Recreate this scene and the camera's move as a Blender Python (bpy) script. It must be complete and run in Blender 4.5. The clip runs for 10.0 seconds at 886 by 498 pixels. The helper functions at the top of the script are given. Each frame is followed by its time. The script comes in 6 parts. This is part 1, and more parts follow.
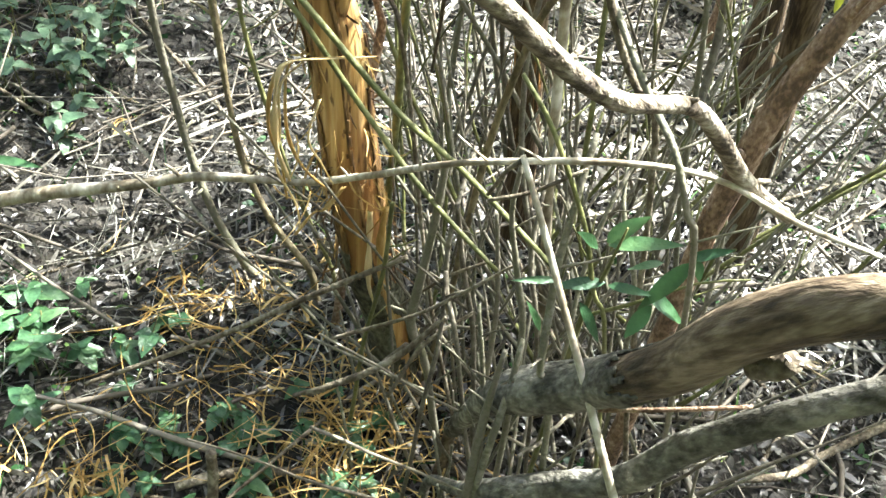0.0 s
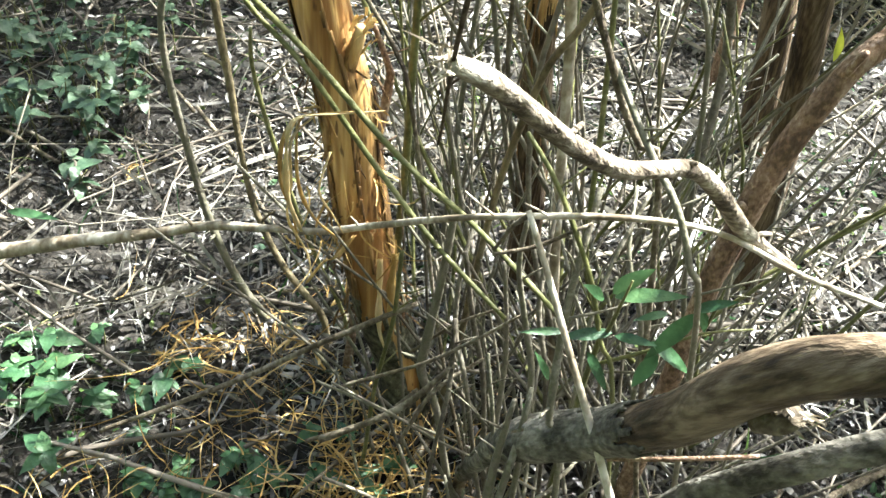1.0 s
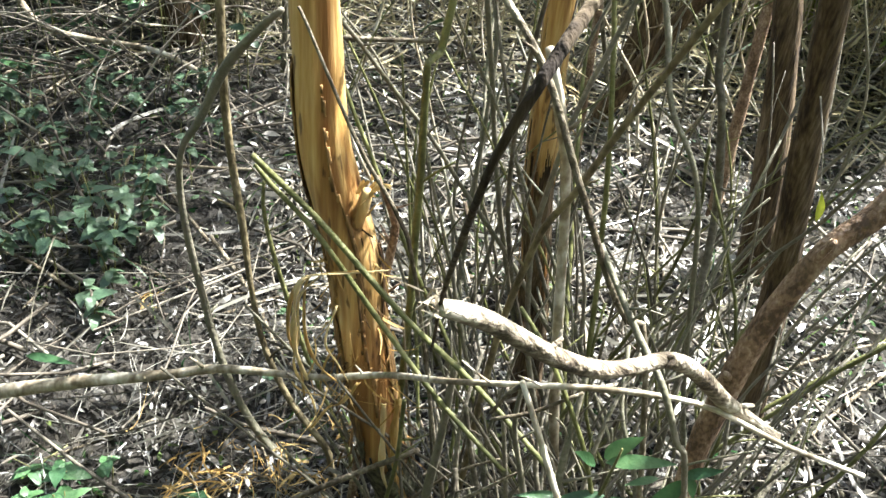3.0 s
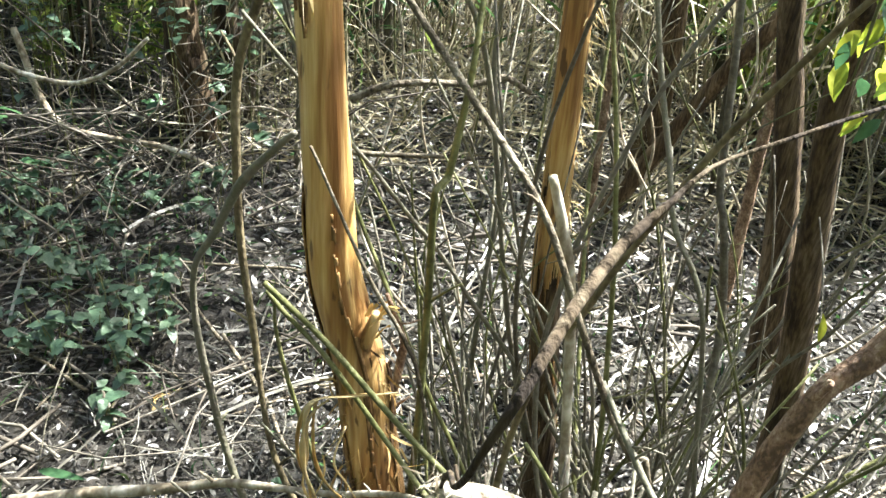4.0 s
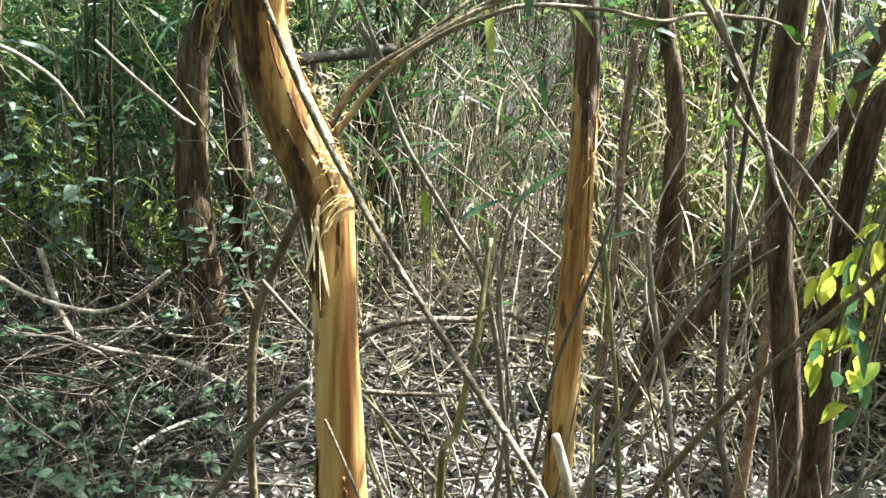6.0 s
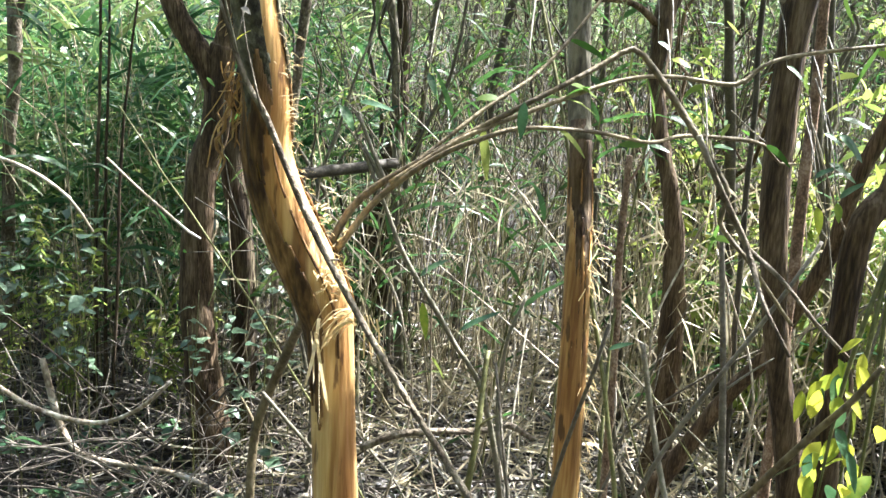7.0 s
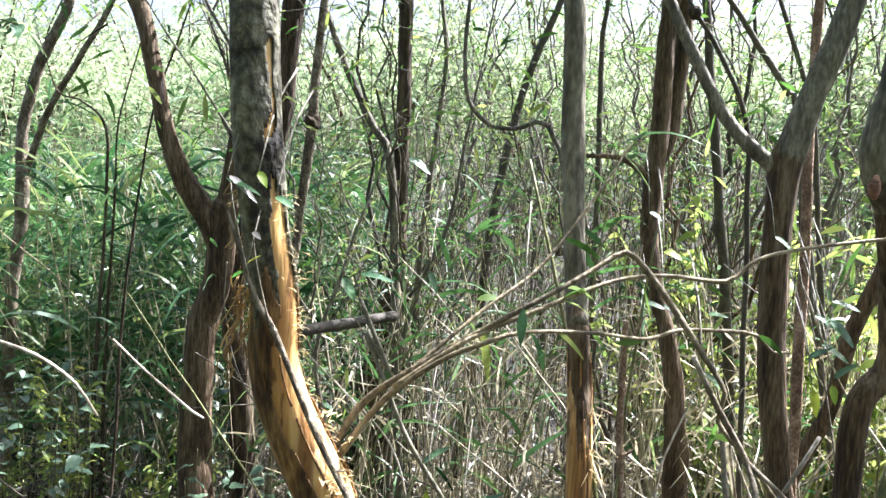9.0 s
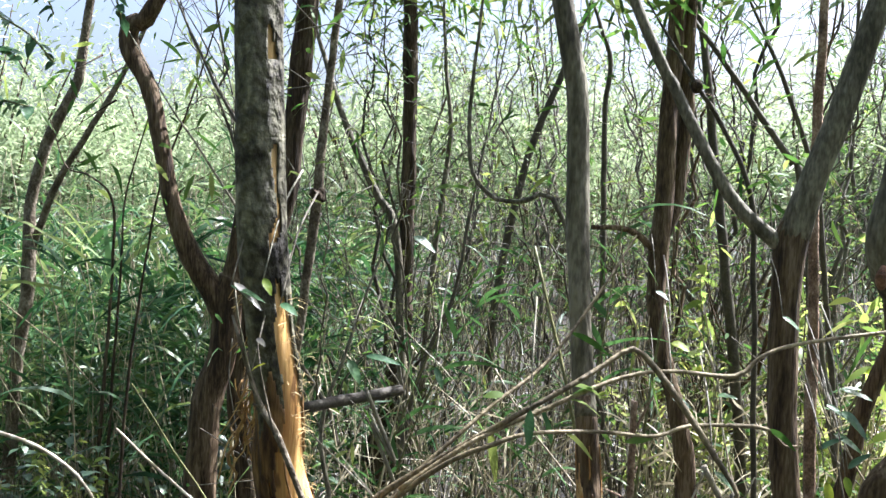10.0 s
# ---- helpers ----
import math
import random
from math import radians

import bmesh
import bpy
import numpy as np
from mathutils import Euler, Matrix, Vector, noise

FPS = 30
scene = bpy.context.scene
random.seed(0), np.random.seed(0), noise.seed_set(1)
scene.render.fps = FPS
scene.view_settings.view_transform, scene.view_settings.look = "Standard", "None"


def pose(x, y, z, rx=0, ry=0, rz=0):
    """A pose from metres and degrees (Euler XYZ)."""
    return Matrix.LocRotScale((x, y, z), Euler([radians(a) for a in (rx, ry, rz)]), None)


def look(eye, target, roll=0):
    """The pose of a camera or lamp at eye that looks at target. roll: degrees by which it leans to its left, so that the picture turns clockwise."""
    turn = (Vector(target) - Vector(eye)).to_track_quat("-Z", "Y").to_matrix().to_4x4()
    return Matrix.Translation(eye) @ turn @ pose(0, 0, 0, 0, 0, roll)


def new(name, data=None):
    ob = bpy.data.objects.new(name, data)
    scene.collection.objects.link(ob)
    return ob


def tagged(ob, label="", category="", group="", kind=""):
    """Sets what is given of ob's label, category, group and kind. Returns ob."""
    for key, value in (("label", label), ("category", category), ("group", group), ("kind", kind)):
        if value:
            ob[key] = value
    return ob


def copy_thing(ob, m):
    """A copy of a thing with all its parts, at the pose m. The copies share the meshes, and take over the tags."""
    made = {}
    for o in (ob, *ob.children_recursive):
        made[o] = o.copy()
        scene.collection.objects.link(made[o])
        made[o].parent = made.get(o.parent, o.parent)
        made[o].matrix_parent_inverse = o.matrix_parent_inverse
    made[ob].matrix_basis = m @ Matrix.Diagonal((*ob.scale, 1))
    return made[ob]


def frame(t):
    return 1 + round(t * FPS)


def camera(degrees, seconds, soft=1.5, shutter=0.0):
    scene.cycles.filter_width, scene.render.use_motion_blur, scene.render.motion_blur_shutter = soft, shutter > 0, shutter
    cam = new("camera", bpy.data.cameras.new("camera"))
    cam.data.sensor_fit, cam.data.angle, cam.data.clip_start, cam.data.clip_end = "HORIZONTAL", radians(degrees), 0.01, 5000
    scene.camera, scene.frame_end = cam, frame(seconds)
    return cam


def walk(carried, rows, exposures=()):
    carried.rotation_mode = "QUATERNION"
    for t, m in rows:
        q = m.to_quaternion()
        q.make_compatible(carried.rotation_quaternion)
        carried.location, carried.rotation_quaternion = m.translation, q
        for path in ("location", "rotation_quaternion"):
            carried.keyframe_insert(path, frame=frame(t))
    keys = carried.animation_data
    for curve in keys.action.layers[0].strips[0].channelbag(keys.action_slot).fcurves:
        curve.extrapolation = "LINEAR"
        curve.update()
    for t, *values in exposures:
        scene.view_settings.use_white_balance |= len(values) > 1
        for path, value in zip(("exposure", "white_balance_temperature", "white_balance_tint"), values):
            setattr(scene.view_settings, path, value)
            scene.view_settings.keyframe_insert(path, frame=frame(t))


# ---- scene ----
cam = camera(50.7, 10.0)
PATH = [
    (0, (0.092, 0.268, 1.189), (0.095, 1.702, -0.205), 7.7),
    (0.5, (0.092, 0.268, 1.202), (0.077, 1.721, -0.172), 6.6),
    (1, (0.091, 0.269, 1.214), (0.064, 1.746, -0.134), 6.3),
    (1.5, (0.088, 0.272, 1.227), (0.055, 1.77, -0.098), 6.2),
    (2, (0.089, 0.272, 1.245), (0.048, 1.801, -0.043), 6.2),
    (2.5, (0.092, 0.271, 1.268), (0.042, 1.835, 0.022), 6.0),
    (2.7, (0.093, 0.27, 1.273), (0.033, 1.854, 0.054), 6.0),
    (3.8, (0.098, 0.282, 1.338), (-0.014, 1.958, 0.252), 4.5),
    (4, (0.095, 0.283, 1.344), (-0.025, 1.979, 0.292), 4.7),
    (4.5, (0.094, 0.285, 1.369), (-0.048, 2.021, 0.385), 4.5),
    (5, (0.096, 0.283, 1.395), (-0.06, 2.061, 0.493), 4.4),
    (5.5, (0.095, 0.278, 1.423), (-0.073, 2.096, 0.607), 4.3),
    (6, (0.091, 0.27, 1.452), (-0.087, 2.131, 0.741), 3.5),
    (6.2, (0.09, 0.266, 1.462), (-0.09, 2.14, 0.787), 2.9),
    (7.3, (0.101, 0.244, 1.467), (-0.112, 2.184, 1.029), 3.4),
    (7.5, (0.098, 0.242, 1.48), (-0.114, 2.186, 1.063), 3.2),
    (8, (0.096, 0.246, 1.496), (-0.115, 2.201, 1.129), 3.0),
    (8.5, (0.093, 0.241, 1.524), (-0.118, 2.207, 1.224), 2.7),
    (9, (0.091, 0.237, 1.549), (-0.127, 2.212, 1.319), 2.5),
    (9.5, (0.088, 0.239, 1.574), (-0.134, 2.22, 1.415), 2.4),
    (10, (0.089, 0.244, 1.591), (-0.147, 2.227, 1.484), 2.0),
]
walk(cam, [(t, look(eye, target, roll)) for t, eye, target, roll in PATH], [(0, 3.42, 5950, 5), (2.5, 2.92, 5950, 7), (4.5, 2.93, 5950, 7), (6, 2.96, 5950, 9), (7.5, 3.08, 5750, 15), (9, 3.0, 5650, 17), (10, 2.52, 5650, 16)])

# ---- light ----
SUN_DIR = Vector((0.62, 0.5, 1.15)).normalized()
world = bpy.data.worlds.new("sky")
scene.world = world
world.use_nodes = True
wn = world.node_tree
sky = wn.nodes.new("ShaderNodeTexSky")
sky.sky_type = 'NISHITA'
sky.sun_disc = False
sky.sun_elevation = math.asin(SUN_DIR.z)
sky.sun_rotation = math.atan2(SUN_DIR.x, SUN_DIR.y)
sky.air_density, sky.dust_density, sky.ozone_density = 1.0, 6.0, 1.0
wn.links.new(sky.outputs[0], wn.nodes["Background"].inputs[0])
wn.nodes["Background"].inputs[1].default_value = 0.056
sun = new("sun", bpy.data.lights.new("sun", 'SUN'))
sun.data.energy, sun.data.angle, sun.data.color = 5.0, radians(0.53), (1.0, 0.95, 0.88)
sun.rotation_euler = SUN_DIR.to_track_quat("Z", "Y").to_euler()

# ---- materials ----
def material(name, colours, noise_scale=20.0, stretch=(1, 1, 1), rough=0.75, bump=0.3, bump_scale=None, rand="", weight=0.5,
             through_light=0.0, gloss=0.3, coords="Object", along=None):
    """A surface whose colour runs over a ramp by coarse noise, fine grain and a random share per island or object."""
    m = bpy.data.materials.new(name)
    m.use_nodes = True
    n, l = m.node_tree.nodes, m.node_tree.links
    p = n["Principled BSDF"]
    tc, mp = n.new("ShaderNodeTexCoord"), n.new("ShaderNodeMapping")
    l.new(tc.outputs[coords], mp.inputs[0])
    mp.inputs["Scale"].default_value = stretch
    if along:  # grain that runs along a leaning limb
        mp.vector_type = 'TEXTURE'
        mp.inputs["Scale"].default_value = tuple(1 / s for s in stretch)
        mp.inputs["Rotation"].default_value = Vector(along).to_track_quat("Z", "Y").to_euler()
    big, fine = n.new("ShaderNodeTexNoise"), n.new("ShaderNodeTexNoise")
    for tex, sc in ((big, noise_scale), (fine, noise_scale * 6.3)):
        l.new(mp.outputs[0], tex.inputs["Vector"])
        tex.inputs["Scale"].default_value, tex.inputs["Detail"].default_value = sc, 4.0
    mix = n.new("ShaderNodeMath")
    mix.operation = 'MULTIPLY_ADD'
    l.new(fine.outputs[0], mix.inputs[0])
    mix.inputs[1].default_value = 0.45
    scaled = n.new("ShaderNodeMath")
    scaled.operation = 'MULTIPLY'
    l.new(big.outputs[0], scaled.inputs[0])
    scaled.inputs[1].default_value = 0.55
    l.new(scaled.outputs[0], mix.inputs[2])
    spread = n.new("ShaderNodeMapRange")
    spread.inputs["From Min"].default_value, spread.inputs["From Max"].default_value = 0.39, 0.61
    l.new(mix.outputs[0], spread.inputs[0])
    value = spread.outputs[0]
    if rand:
        if rand == "island":
            src = n.new("ShaderNodeNewGeometry").outputs["Random Per Island"]
        else:
            src = n.new("ShaderNodeObjectInfo").outputs["Random"]
        blend = n.new("ShaderNodeMix")
        blend.inputs[0].default_value = weight
        l.new(value, blend.inputs[2])
        l.new(src, blend.inputs[3])
        value = blend.outputs[0]
    ramp = n.new("ShaderNodeValToRGB")
    l.new(value, ramp.inputs[0])
    el = ramp.color_ramp.elements
    while len(el) < len(colours):
        el.new(0.5)
    for i, c in enumerate(colours):
        el[i].position, el[i].color = i / (len(colours) - 1), (*c, 1)
    l.new(ramp.outputs[0], p.inputs["Base Color"])
    p.inputs["Roughness"].default_value = rough
    p.inputs["Specular IOR Level"].default_value = gloss
    if bump:
        b = n.new("ShaderNodeBump")
        b.inputs["Strength"].default_value, b.inputs["Distance"].default_value = bump, 0.012
        tex = n.new("ShaderNodeTexNoise")
        l.new(mp.outputs[0], tex.inputs["Vector"])
        tex.inputs["Scale"].default_value, tex.inputs["Detail"].default_value = bump_scale or noise_scale * 4, 6.0
        l.new(tex.outputs[0], b.inputs["Height"])
        l.new(b.outputs[0], p.inputs["Normal"])
    if through_light:
        t, mx = n.new("ShaderNodeBsdfTranslucent"), n.new("ShaderNodeMixShader")
        l.new(ramp.outputs[0], t.inputs[0])
        mx.inputs[0].default_value = through_light
        l.new(p.outputs[0], mx.inputs[1])
        l.new(t.outputs[0], mx.inputs[2])
        l.new(mx.outputs[0], n["Material Output"].inputs["Surface"])
    return m


def wood_material(name, colours, streak, fleck):
    """Bare gnawed wood: even tan, long brown streaks along the grain, and short dark flecks."""
    m = material(name, colours, 30, (1, 1, .06), .5, .35, 90, gloss=.4)
    n, l = m.node_tree.nodes, m.node_tree.links
    p = n["Principled BSDF"]
    colour = p.inputs["Base Color"].links[0].from_socket
    tc = n.new("ShaderNodeTexCoord")
    for scale, stretch, low, high, shade in ((34, (1, 1, .045), .52, .61, streak), (75, (1, 1, .22), .6, .65, fleck), (9, (1, 1, .5), .52, .68, streak)):
        mp, tex, edge, mix = n.new("ShaderNodeMapping"), n.new("ShaderNodeTexNoise"), n.new("ShaderNodeMapRange"), n.new("ShaderNodeMix")
        mp.inputs["Scale"].default_value = stretch
        l.new(tc.outputs["Object"], mp.inputs[0])
        l.new(mp.outputs[0], tex.inputs["Vector"])
        tex.inputs["Scale"].default_value, tex.inputs["Detail"].default_value = scale, 3.0
        l.new(tex.outputs[0], edge.inputs[0])
        edge.inputs["From Min"].default_value, edge.inputs["From Max"].default_value = low, high
        edge.inputs["To Max"].default_value = .8 if scale > 10 else .45
        mix.data_type = 'RGBA'
        l.new(edge.outputs[0], mix.inputs[0])
        l.new(colour, mix.inputs[6])
        mix.inputs[7].default_value = (*shade, 1)
        colour = mix.outputs[2]
    l.new(colour, p.inputs["Base Color"])
    return m


M = {
    "soil": material("damp_soil", [(.007, .006, .0045), (.016, .014, .0105), (.036, .031, .024)], 14, rough=.9, bump=.9),
    "brown_wood": wood_material("gnawed_brown_wood", [(.19, .09, .027), (.31, .165, .05), (.42, .26, .09), (.52, .36, .15)], (.08, .032, .009), (.04, .018, .007)),
    "bark": material("willow_bark", [(.02, .012, .006), (.055, .035, .017), (.095, .064, .033), (.155, .115, .07)], 38, (1, 1, .13), .85, .8, 85),
    "grey_bark": material("smooth_grey_bark", [(.05, .037, .022), (.1, .079, .05), (.16, .134, .092), (.26, .228, .168)], 24, (1, 1, .7), .75, .6, 140),
    "dark_bark": material("dark_bark", [(.014, .009, .005), (.034, .023, .012), (.06, .043, .024), (.1, .078, .048)], 34, (1, 1, .15), .9, .8, 85),
    "red_bark": material("red_brown_bark", [(.08, .05, .03), (.16, .1, .06), (.235, .155, .1), (.35, .265, .19)], 40, (1, 1, .7), .7, .6, 180),
    "wood": wood_material("stripped_wood", [(.4, .215, .062), (.5, .3, .1), (.58, .38, .15), (.66, .48, .23)], (.17, .065, .014), (.07, .03, .01)),
    "inner_bark": material("brown_inner_bark", [(.04, .02, .008), (.11, .06, .02), (.21, .12, .042), (.37, .225, .085)], 26, (1, 1, .2), .7, .9, 90),
    "bast": material("torn_bast", [(.3, .17, .042), (.46, .3, .1), (.62, .49, .24)], 40, (1, 1, .2), .6, .5, rand="island", through_light=.25),
    "pale_bast": material("pale_bast", [(.5, .38, .16), (.7, .56, .3), (.8, .7, .45)], 40, (1, 1, .2), .65, .4, rand="island", through_light=.35),
    "pale": material("bare_bleached_wood", [(.13, .1, .062), (.25, .205, .14), (.4, .355, .27), (.6, .56, .47)], 14, (1, 1, .6), .7, .25, 60),
    "bare": material("weathered_bare_wood", [(.05, .037, .024), (.15, .12, .082), (.27, .23, .17), (.45, .41, .33)], 40, (1, 1, .3), .75, .6, 160, along=(.5, .05, -.3)),
    "shoot": material("willow_shoot_bark", [(.05, .042, .03), (.1, .087, .062), (.165, .148, .11), (.115, .11, .068), (.27, .252, .2)], 26, rough=.6, bump=.4, rand="object", weight=.6),
    "green_shoot": material("green_shoot_bark", [(.05, .052, .018), (.11, .112, .038), (.2, .195, .085)], 24, rough=.5, bump=.3, rand="object", weight=.4),
    "twig": material("dry_twig", [(.042, .034, .025), (.105, .088, .066), (.24, .215, .17)], 15, rough=.7, bump=.2, rand="island", weight=.7),
    "straw": material("dead_straw", [(.03, .027, .02), (.09, .083, .064), (.21, .198, .16), (.46, .445, .385)], 12, rough=.4, bump=.2, rand="island", weight=.8, through_light=.15, gloss=.8),
    "dead_leaf": material("dead_leaf", [(.016, .014, .01), (.05, .044, .034), (.12, .112, .095), (.33, .32, .29)], 15, rough=.36, bump=.4, rand="island", weight=.75, through_light=.15, gloss=.9),
    "damp_leaf": material("damp_rotting_leaf", [(.012, .01, .007), (.032, .027, .02), (.07, .062, .05), (.19, .18, .155)], 15, rough=.4, bump=.4, rand="island", weight=.7, through_light=.1, gloss=.7),
    # yellowish straw, paler than dead_straw to bring sunlight into the colour
    "bleached": material("bleached_straw", [(.19, .16, .09), (.34, .295, .18), (.5, .45, .31), (.66, .61, .47)], 12, rough=.5, bump=.2, rand="island", weight=.75, through_light=.4, gloss=.5),
    # dry leaf, also a paler copy of dead_leaf with sunlight put into its colour
    "dry_leaf": material("dry_pale_leaf", [(.035, .03, .023), (.115, .102, .082), (.25, .228, .195), (.54, .515, .46)], 15, rough=.33, bump=.4, rand="island", weight=.8, through_light=.2, gloss=.9),
    "leaf": material("green_leaf", [(.03, .078, .034), (.062, .135, .052), (.13, .215, .085)], 14, rough=.36, bump=.35, rand="object", weight=.5, through_light=.36, gloss=.5),
    "grey_leaf": material("dull_ground_leaf", [(.04, .078, .042), (.085, .135, .075), (.17, .22, .135)], 14, rough=.36, bump=.3, rand="object", weight=.5, through_light=.3, gloss=.5),
    "crown": material("willow_leaf", [(.022, .065, .012), (.062, .135, .024), (.13, .205, .042), (.27, .3, .075)], 10, rough=.5, bump=0, rand="island", weight=.85, through_light=.58, gloss=.2),
    # yellow-green leaf whose colour is raised to carry the sunlight
    "bush_leaf": material("sun_coloured_bush_leaf", [(.15, .24, .05), (.3, .38, .085), (.48, .5, .13)], 10, rough=.4, bump=0, rand="island", weight=.85, through_light=.66, gloss=.5),
    "yellow_leaf": material("yellowing_leaf", [(.12, .22, .03), (.36, .40, .04), (.55, .52, .06)], 20, rough=.45, bump=.2, rand="object", weight=.6, through_light=.55),
    "reed_leaf": material("reed_leaf", [(.01, .036, .012), (.026, .075, .022), (.065, .14, .036), (.24, .29, .09)], 6, rough=.4, bump=0, rand="island", weight=.85, through_light=.42, gloss=.35),
    "reed_stem": material("dry_reed", [(.13, .11, .065), (.28, .24, .15), (.48, .43, .3), (.17, .18, .08)], 6, rough=.5, bump=0, rand="island", weight=.85, through_light=.3),
    # darker copy of dry_reed, with the thicket's shade put into its colour
    "dark_reed": material("shade_coloured_stalk", [(.025, .02, .012), (.06, .05, .03), (.11, .095, .06), (.2, .175, .115)], 6, rough=.6, bump=0, rand="island", weight=.85),
    "mottled_bark": material("mottled_olive_bark", [(.016, .014, .009), (.045, .041, .026), (.085, .08, .05), (.12, .115, .075), (.21, .195, .13)], 22, (1, 1, .7), .8, .9, 100),
    "arch": material("olive_brown_bark", [(.05, .04, .02), (.115, .09, .048), (.19, .155, .085), (.3, .25, .15)], 26, (1, 1, .6), .65, .4, 120, rand="object", weight=.3),
    "limb_wood": material("barkless_limb", [(.03, .021, .013), (.085, .06, .036), (.15, .113, .072), (.25, .2, .138)], 30, (1, 1, .22), .6, .45, 130, along=(.22, -.26, .54)),
    "limb_bark": material("pale_limb_bark", [(.04, .037, .028), (.095, .088, .068), (.16, .15, .12), (.27, .255, .21)], 24, (1, 1, .6), .8, .7, 90, along=(.22, -.26, .54)),
    # willow leaf made paler, so that distance haze sits in the colour
    "far_leaf": material("hazed_pale_leaf", [(.13, .19, .085), (.25, .32, .16), (.4, .45, .26)], 4, rough=.5, bump=0, rand="island", weight=.85, through_light=.55, gloss=.3),
    "olive_bark": material("smooth_olive_grey_bark", [(.042, .037, .024), (.082, .073, .048), (.128, .116, .079), (.2, .184, .13)], 30, (1, 1, .3), .75, .4, 120),
    "thicket_bark": material("dark_thin_stem_bark", [(.02, .017, .011), (.05, .043, .029), (.09, .08, .056), (.15, .137, .1)], 26, rough=.7, bump=.3, rand="object", weight=.6),
    "scar": material("fresh_scar", [(.08, .04, .022), (.15, .075, .042), (.24, .13, .08)], 60, rough=.7, bump=.5),
}


# ---- building helpers ----
rng = np.random.default_rng(7)


def ground_z(x, y):
    """Height of the forest floor: low humps, and the raised stool of the willow."""
    h = 0.018 * noise.noise((x * 2.3, y * 2.3, 0)) + 0.008 * noise.noise((x * 9, y * 9, 3))
    return h + 0.05 * math.exp(-((x - 0.12) ** 2 + (y - 1.3) ** 2) / 0.09)


def mesh_of(name, verts, faces, mat, smooth=True):
    me = bpy.data.meshes.new(name)
    me.from_pydata([tuple(v) for v in verts], [], [tuple(f) for f in faces])
    me.materials.append(mat)
    if smooth:
        me.polygons.foreach_set("use_smooth", [True] * len(me.polygons))
    me.update()
    return me


def part(name, data, parent=None, label=""):
    """One mesh object, under a thing or a part."""
    ob = new(name, data)
    ob.parent = parent
    if label:
        tagged(ob, label)
    return ob


def thing(name, label, category, group="", kind="", at=None):
    ob = new(name)
    ob.empty_display_size = 0.05
    if at is not None:
        ob.location = at
    return tagged(ob, label, category, group, kind)


def smooth_path(points, step):
    """Catmull-Rom through x, y, z, r rows, with a ring about every step metres."""
    p = np.array(points, float)
    p = np.vstack([2 * p[0] - p[1], p, 2 * p[-1] - p[-2]])
    out = []
    for i in range(1, len(p) - 2):
        n = max(1, int(np.linalg.norm(p[i + 1][:3] - p[i][:3]) / step))
        for k in range(n):
            t = k / n
            out.append(0.5 * (2 * p[i] + (p[i + 1] - p[i - 1]) * t + (2 * p[i - 1] - 5 * p[i] + 4 * p[i + 1] - p[i + 2]) * t * t
                              + (3 * p[i] - p[i - 1] - 3 * p[i + 1] + p[i + 2]) * t ** 3))
    out.append(p[-2])
    out = np.array(out)
    out[:, 3] = np.maximum(out[:, 3], 0.0006)
    return out


def tube(points, sides=8, step=0.03, rough=0.0, freq=30.0, wobble=0.0, seed=0.0, cap=True):
    """Verts and faces of a limb: round, tapered, with an uneven skin and a wandering axis."""
    p = smooth_path(points, step)
    if wobble:
        for i in range(1, len(p) - 1):
            p[i, :3] += wobble * np.array(noise.noise_vector((p[i, 0] * 9 + seed, p[i, 1] * 9, p[i, 2] * 9)))
    d = np.gradient(p[:, :3], axis=0)
    d /= np.linalg.norm(d, axis=1)[:, None] + 1e-9
    side = np.cross(d[0], (0.3, 0.9, 0.2))
    verts, faces = [], []
    for i in range(len(p)):
        side = side - d[i] * side.dot(d[i])
        side /= np.linalg.norm(side) + 1e-9
        up = np.cross(d[i], side)
        for k in range(sides):
            a = 2 * math.pi * k / sides
            v = side * math.cos(a) + up * math.sin(a)
            r = p[i, 3]
            if rough:
                q = p[i, :3] + v * r
                r *= 1 + rough * (noise.noise((q[0] * freq + seed, q[1] * freq, q[2] * freq * 0.35)) + 0.3 * noise.noise((q[0] * freq * 3, q[1] * freq * 3 + seed, q[2] * freq)))
            verts.append(p[i, :3] + v * r)
    for i in range(len(p) - 1):
        for k in range(sides):
            a, b = i * sides + k, i * sides + (k + 1) % sides
            faces.append((a, b, b + sides, a + sides))
    if cap:
        faces.append(tuple(range(sides - 1, -1, -1)))
        faces.append(tuple(len(verts) - sides + k for k in range(sides)))
    return verts, faces


def joined(pieces):
    verts, faces = [], []
    for v, f in pieces:
        o = len(verts)
        verts.extend(v)
        faces.extend(tuple(i + o for i in q) for q in f)
    return verts, faces


def rooted(points, deep=0.04, flare=1.35):
    """The path, carried on down into the ground."""
    x, y, z, r = points[0]
    g = ground_z(x, y) - deep
    if z <= g:
        return points
    x1, y1, z1, _ = points[1]
    k = min(0.35, max(-0.35, (x - x1) / max(0.05, z1 - z)))
    return [(x + k * (z - g) * .6, y, g, r * flare), (x + k * (z - g) * .25, y, g + (z - g) * .5, r * 1.08)] + list(points)


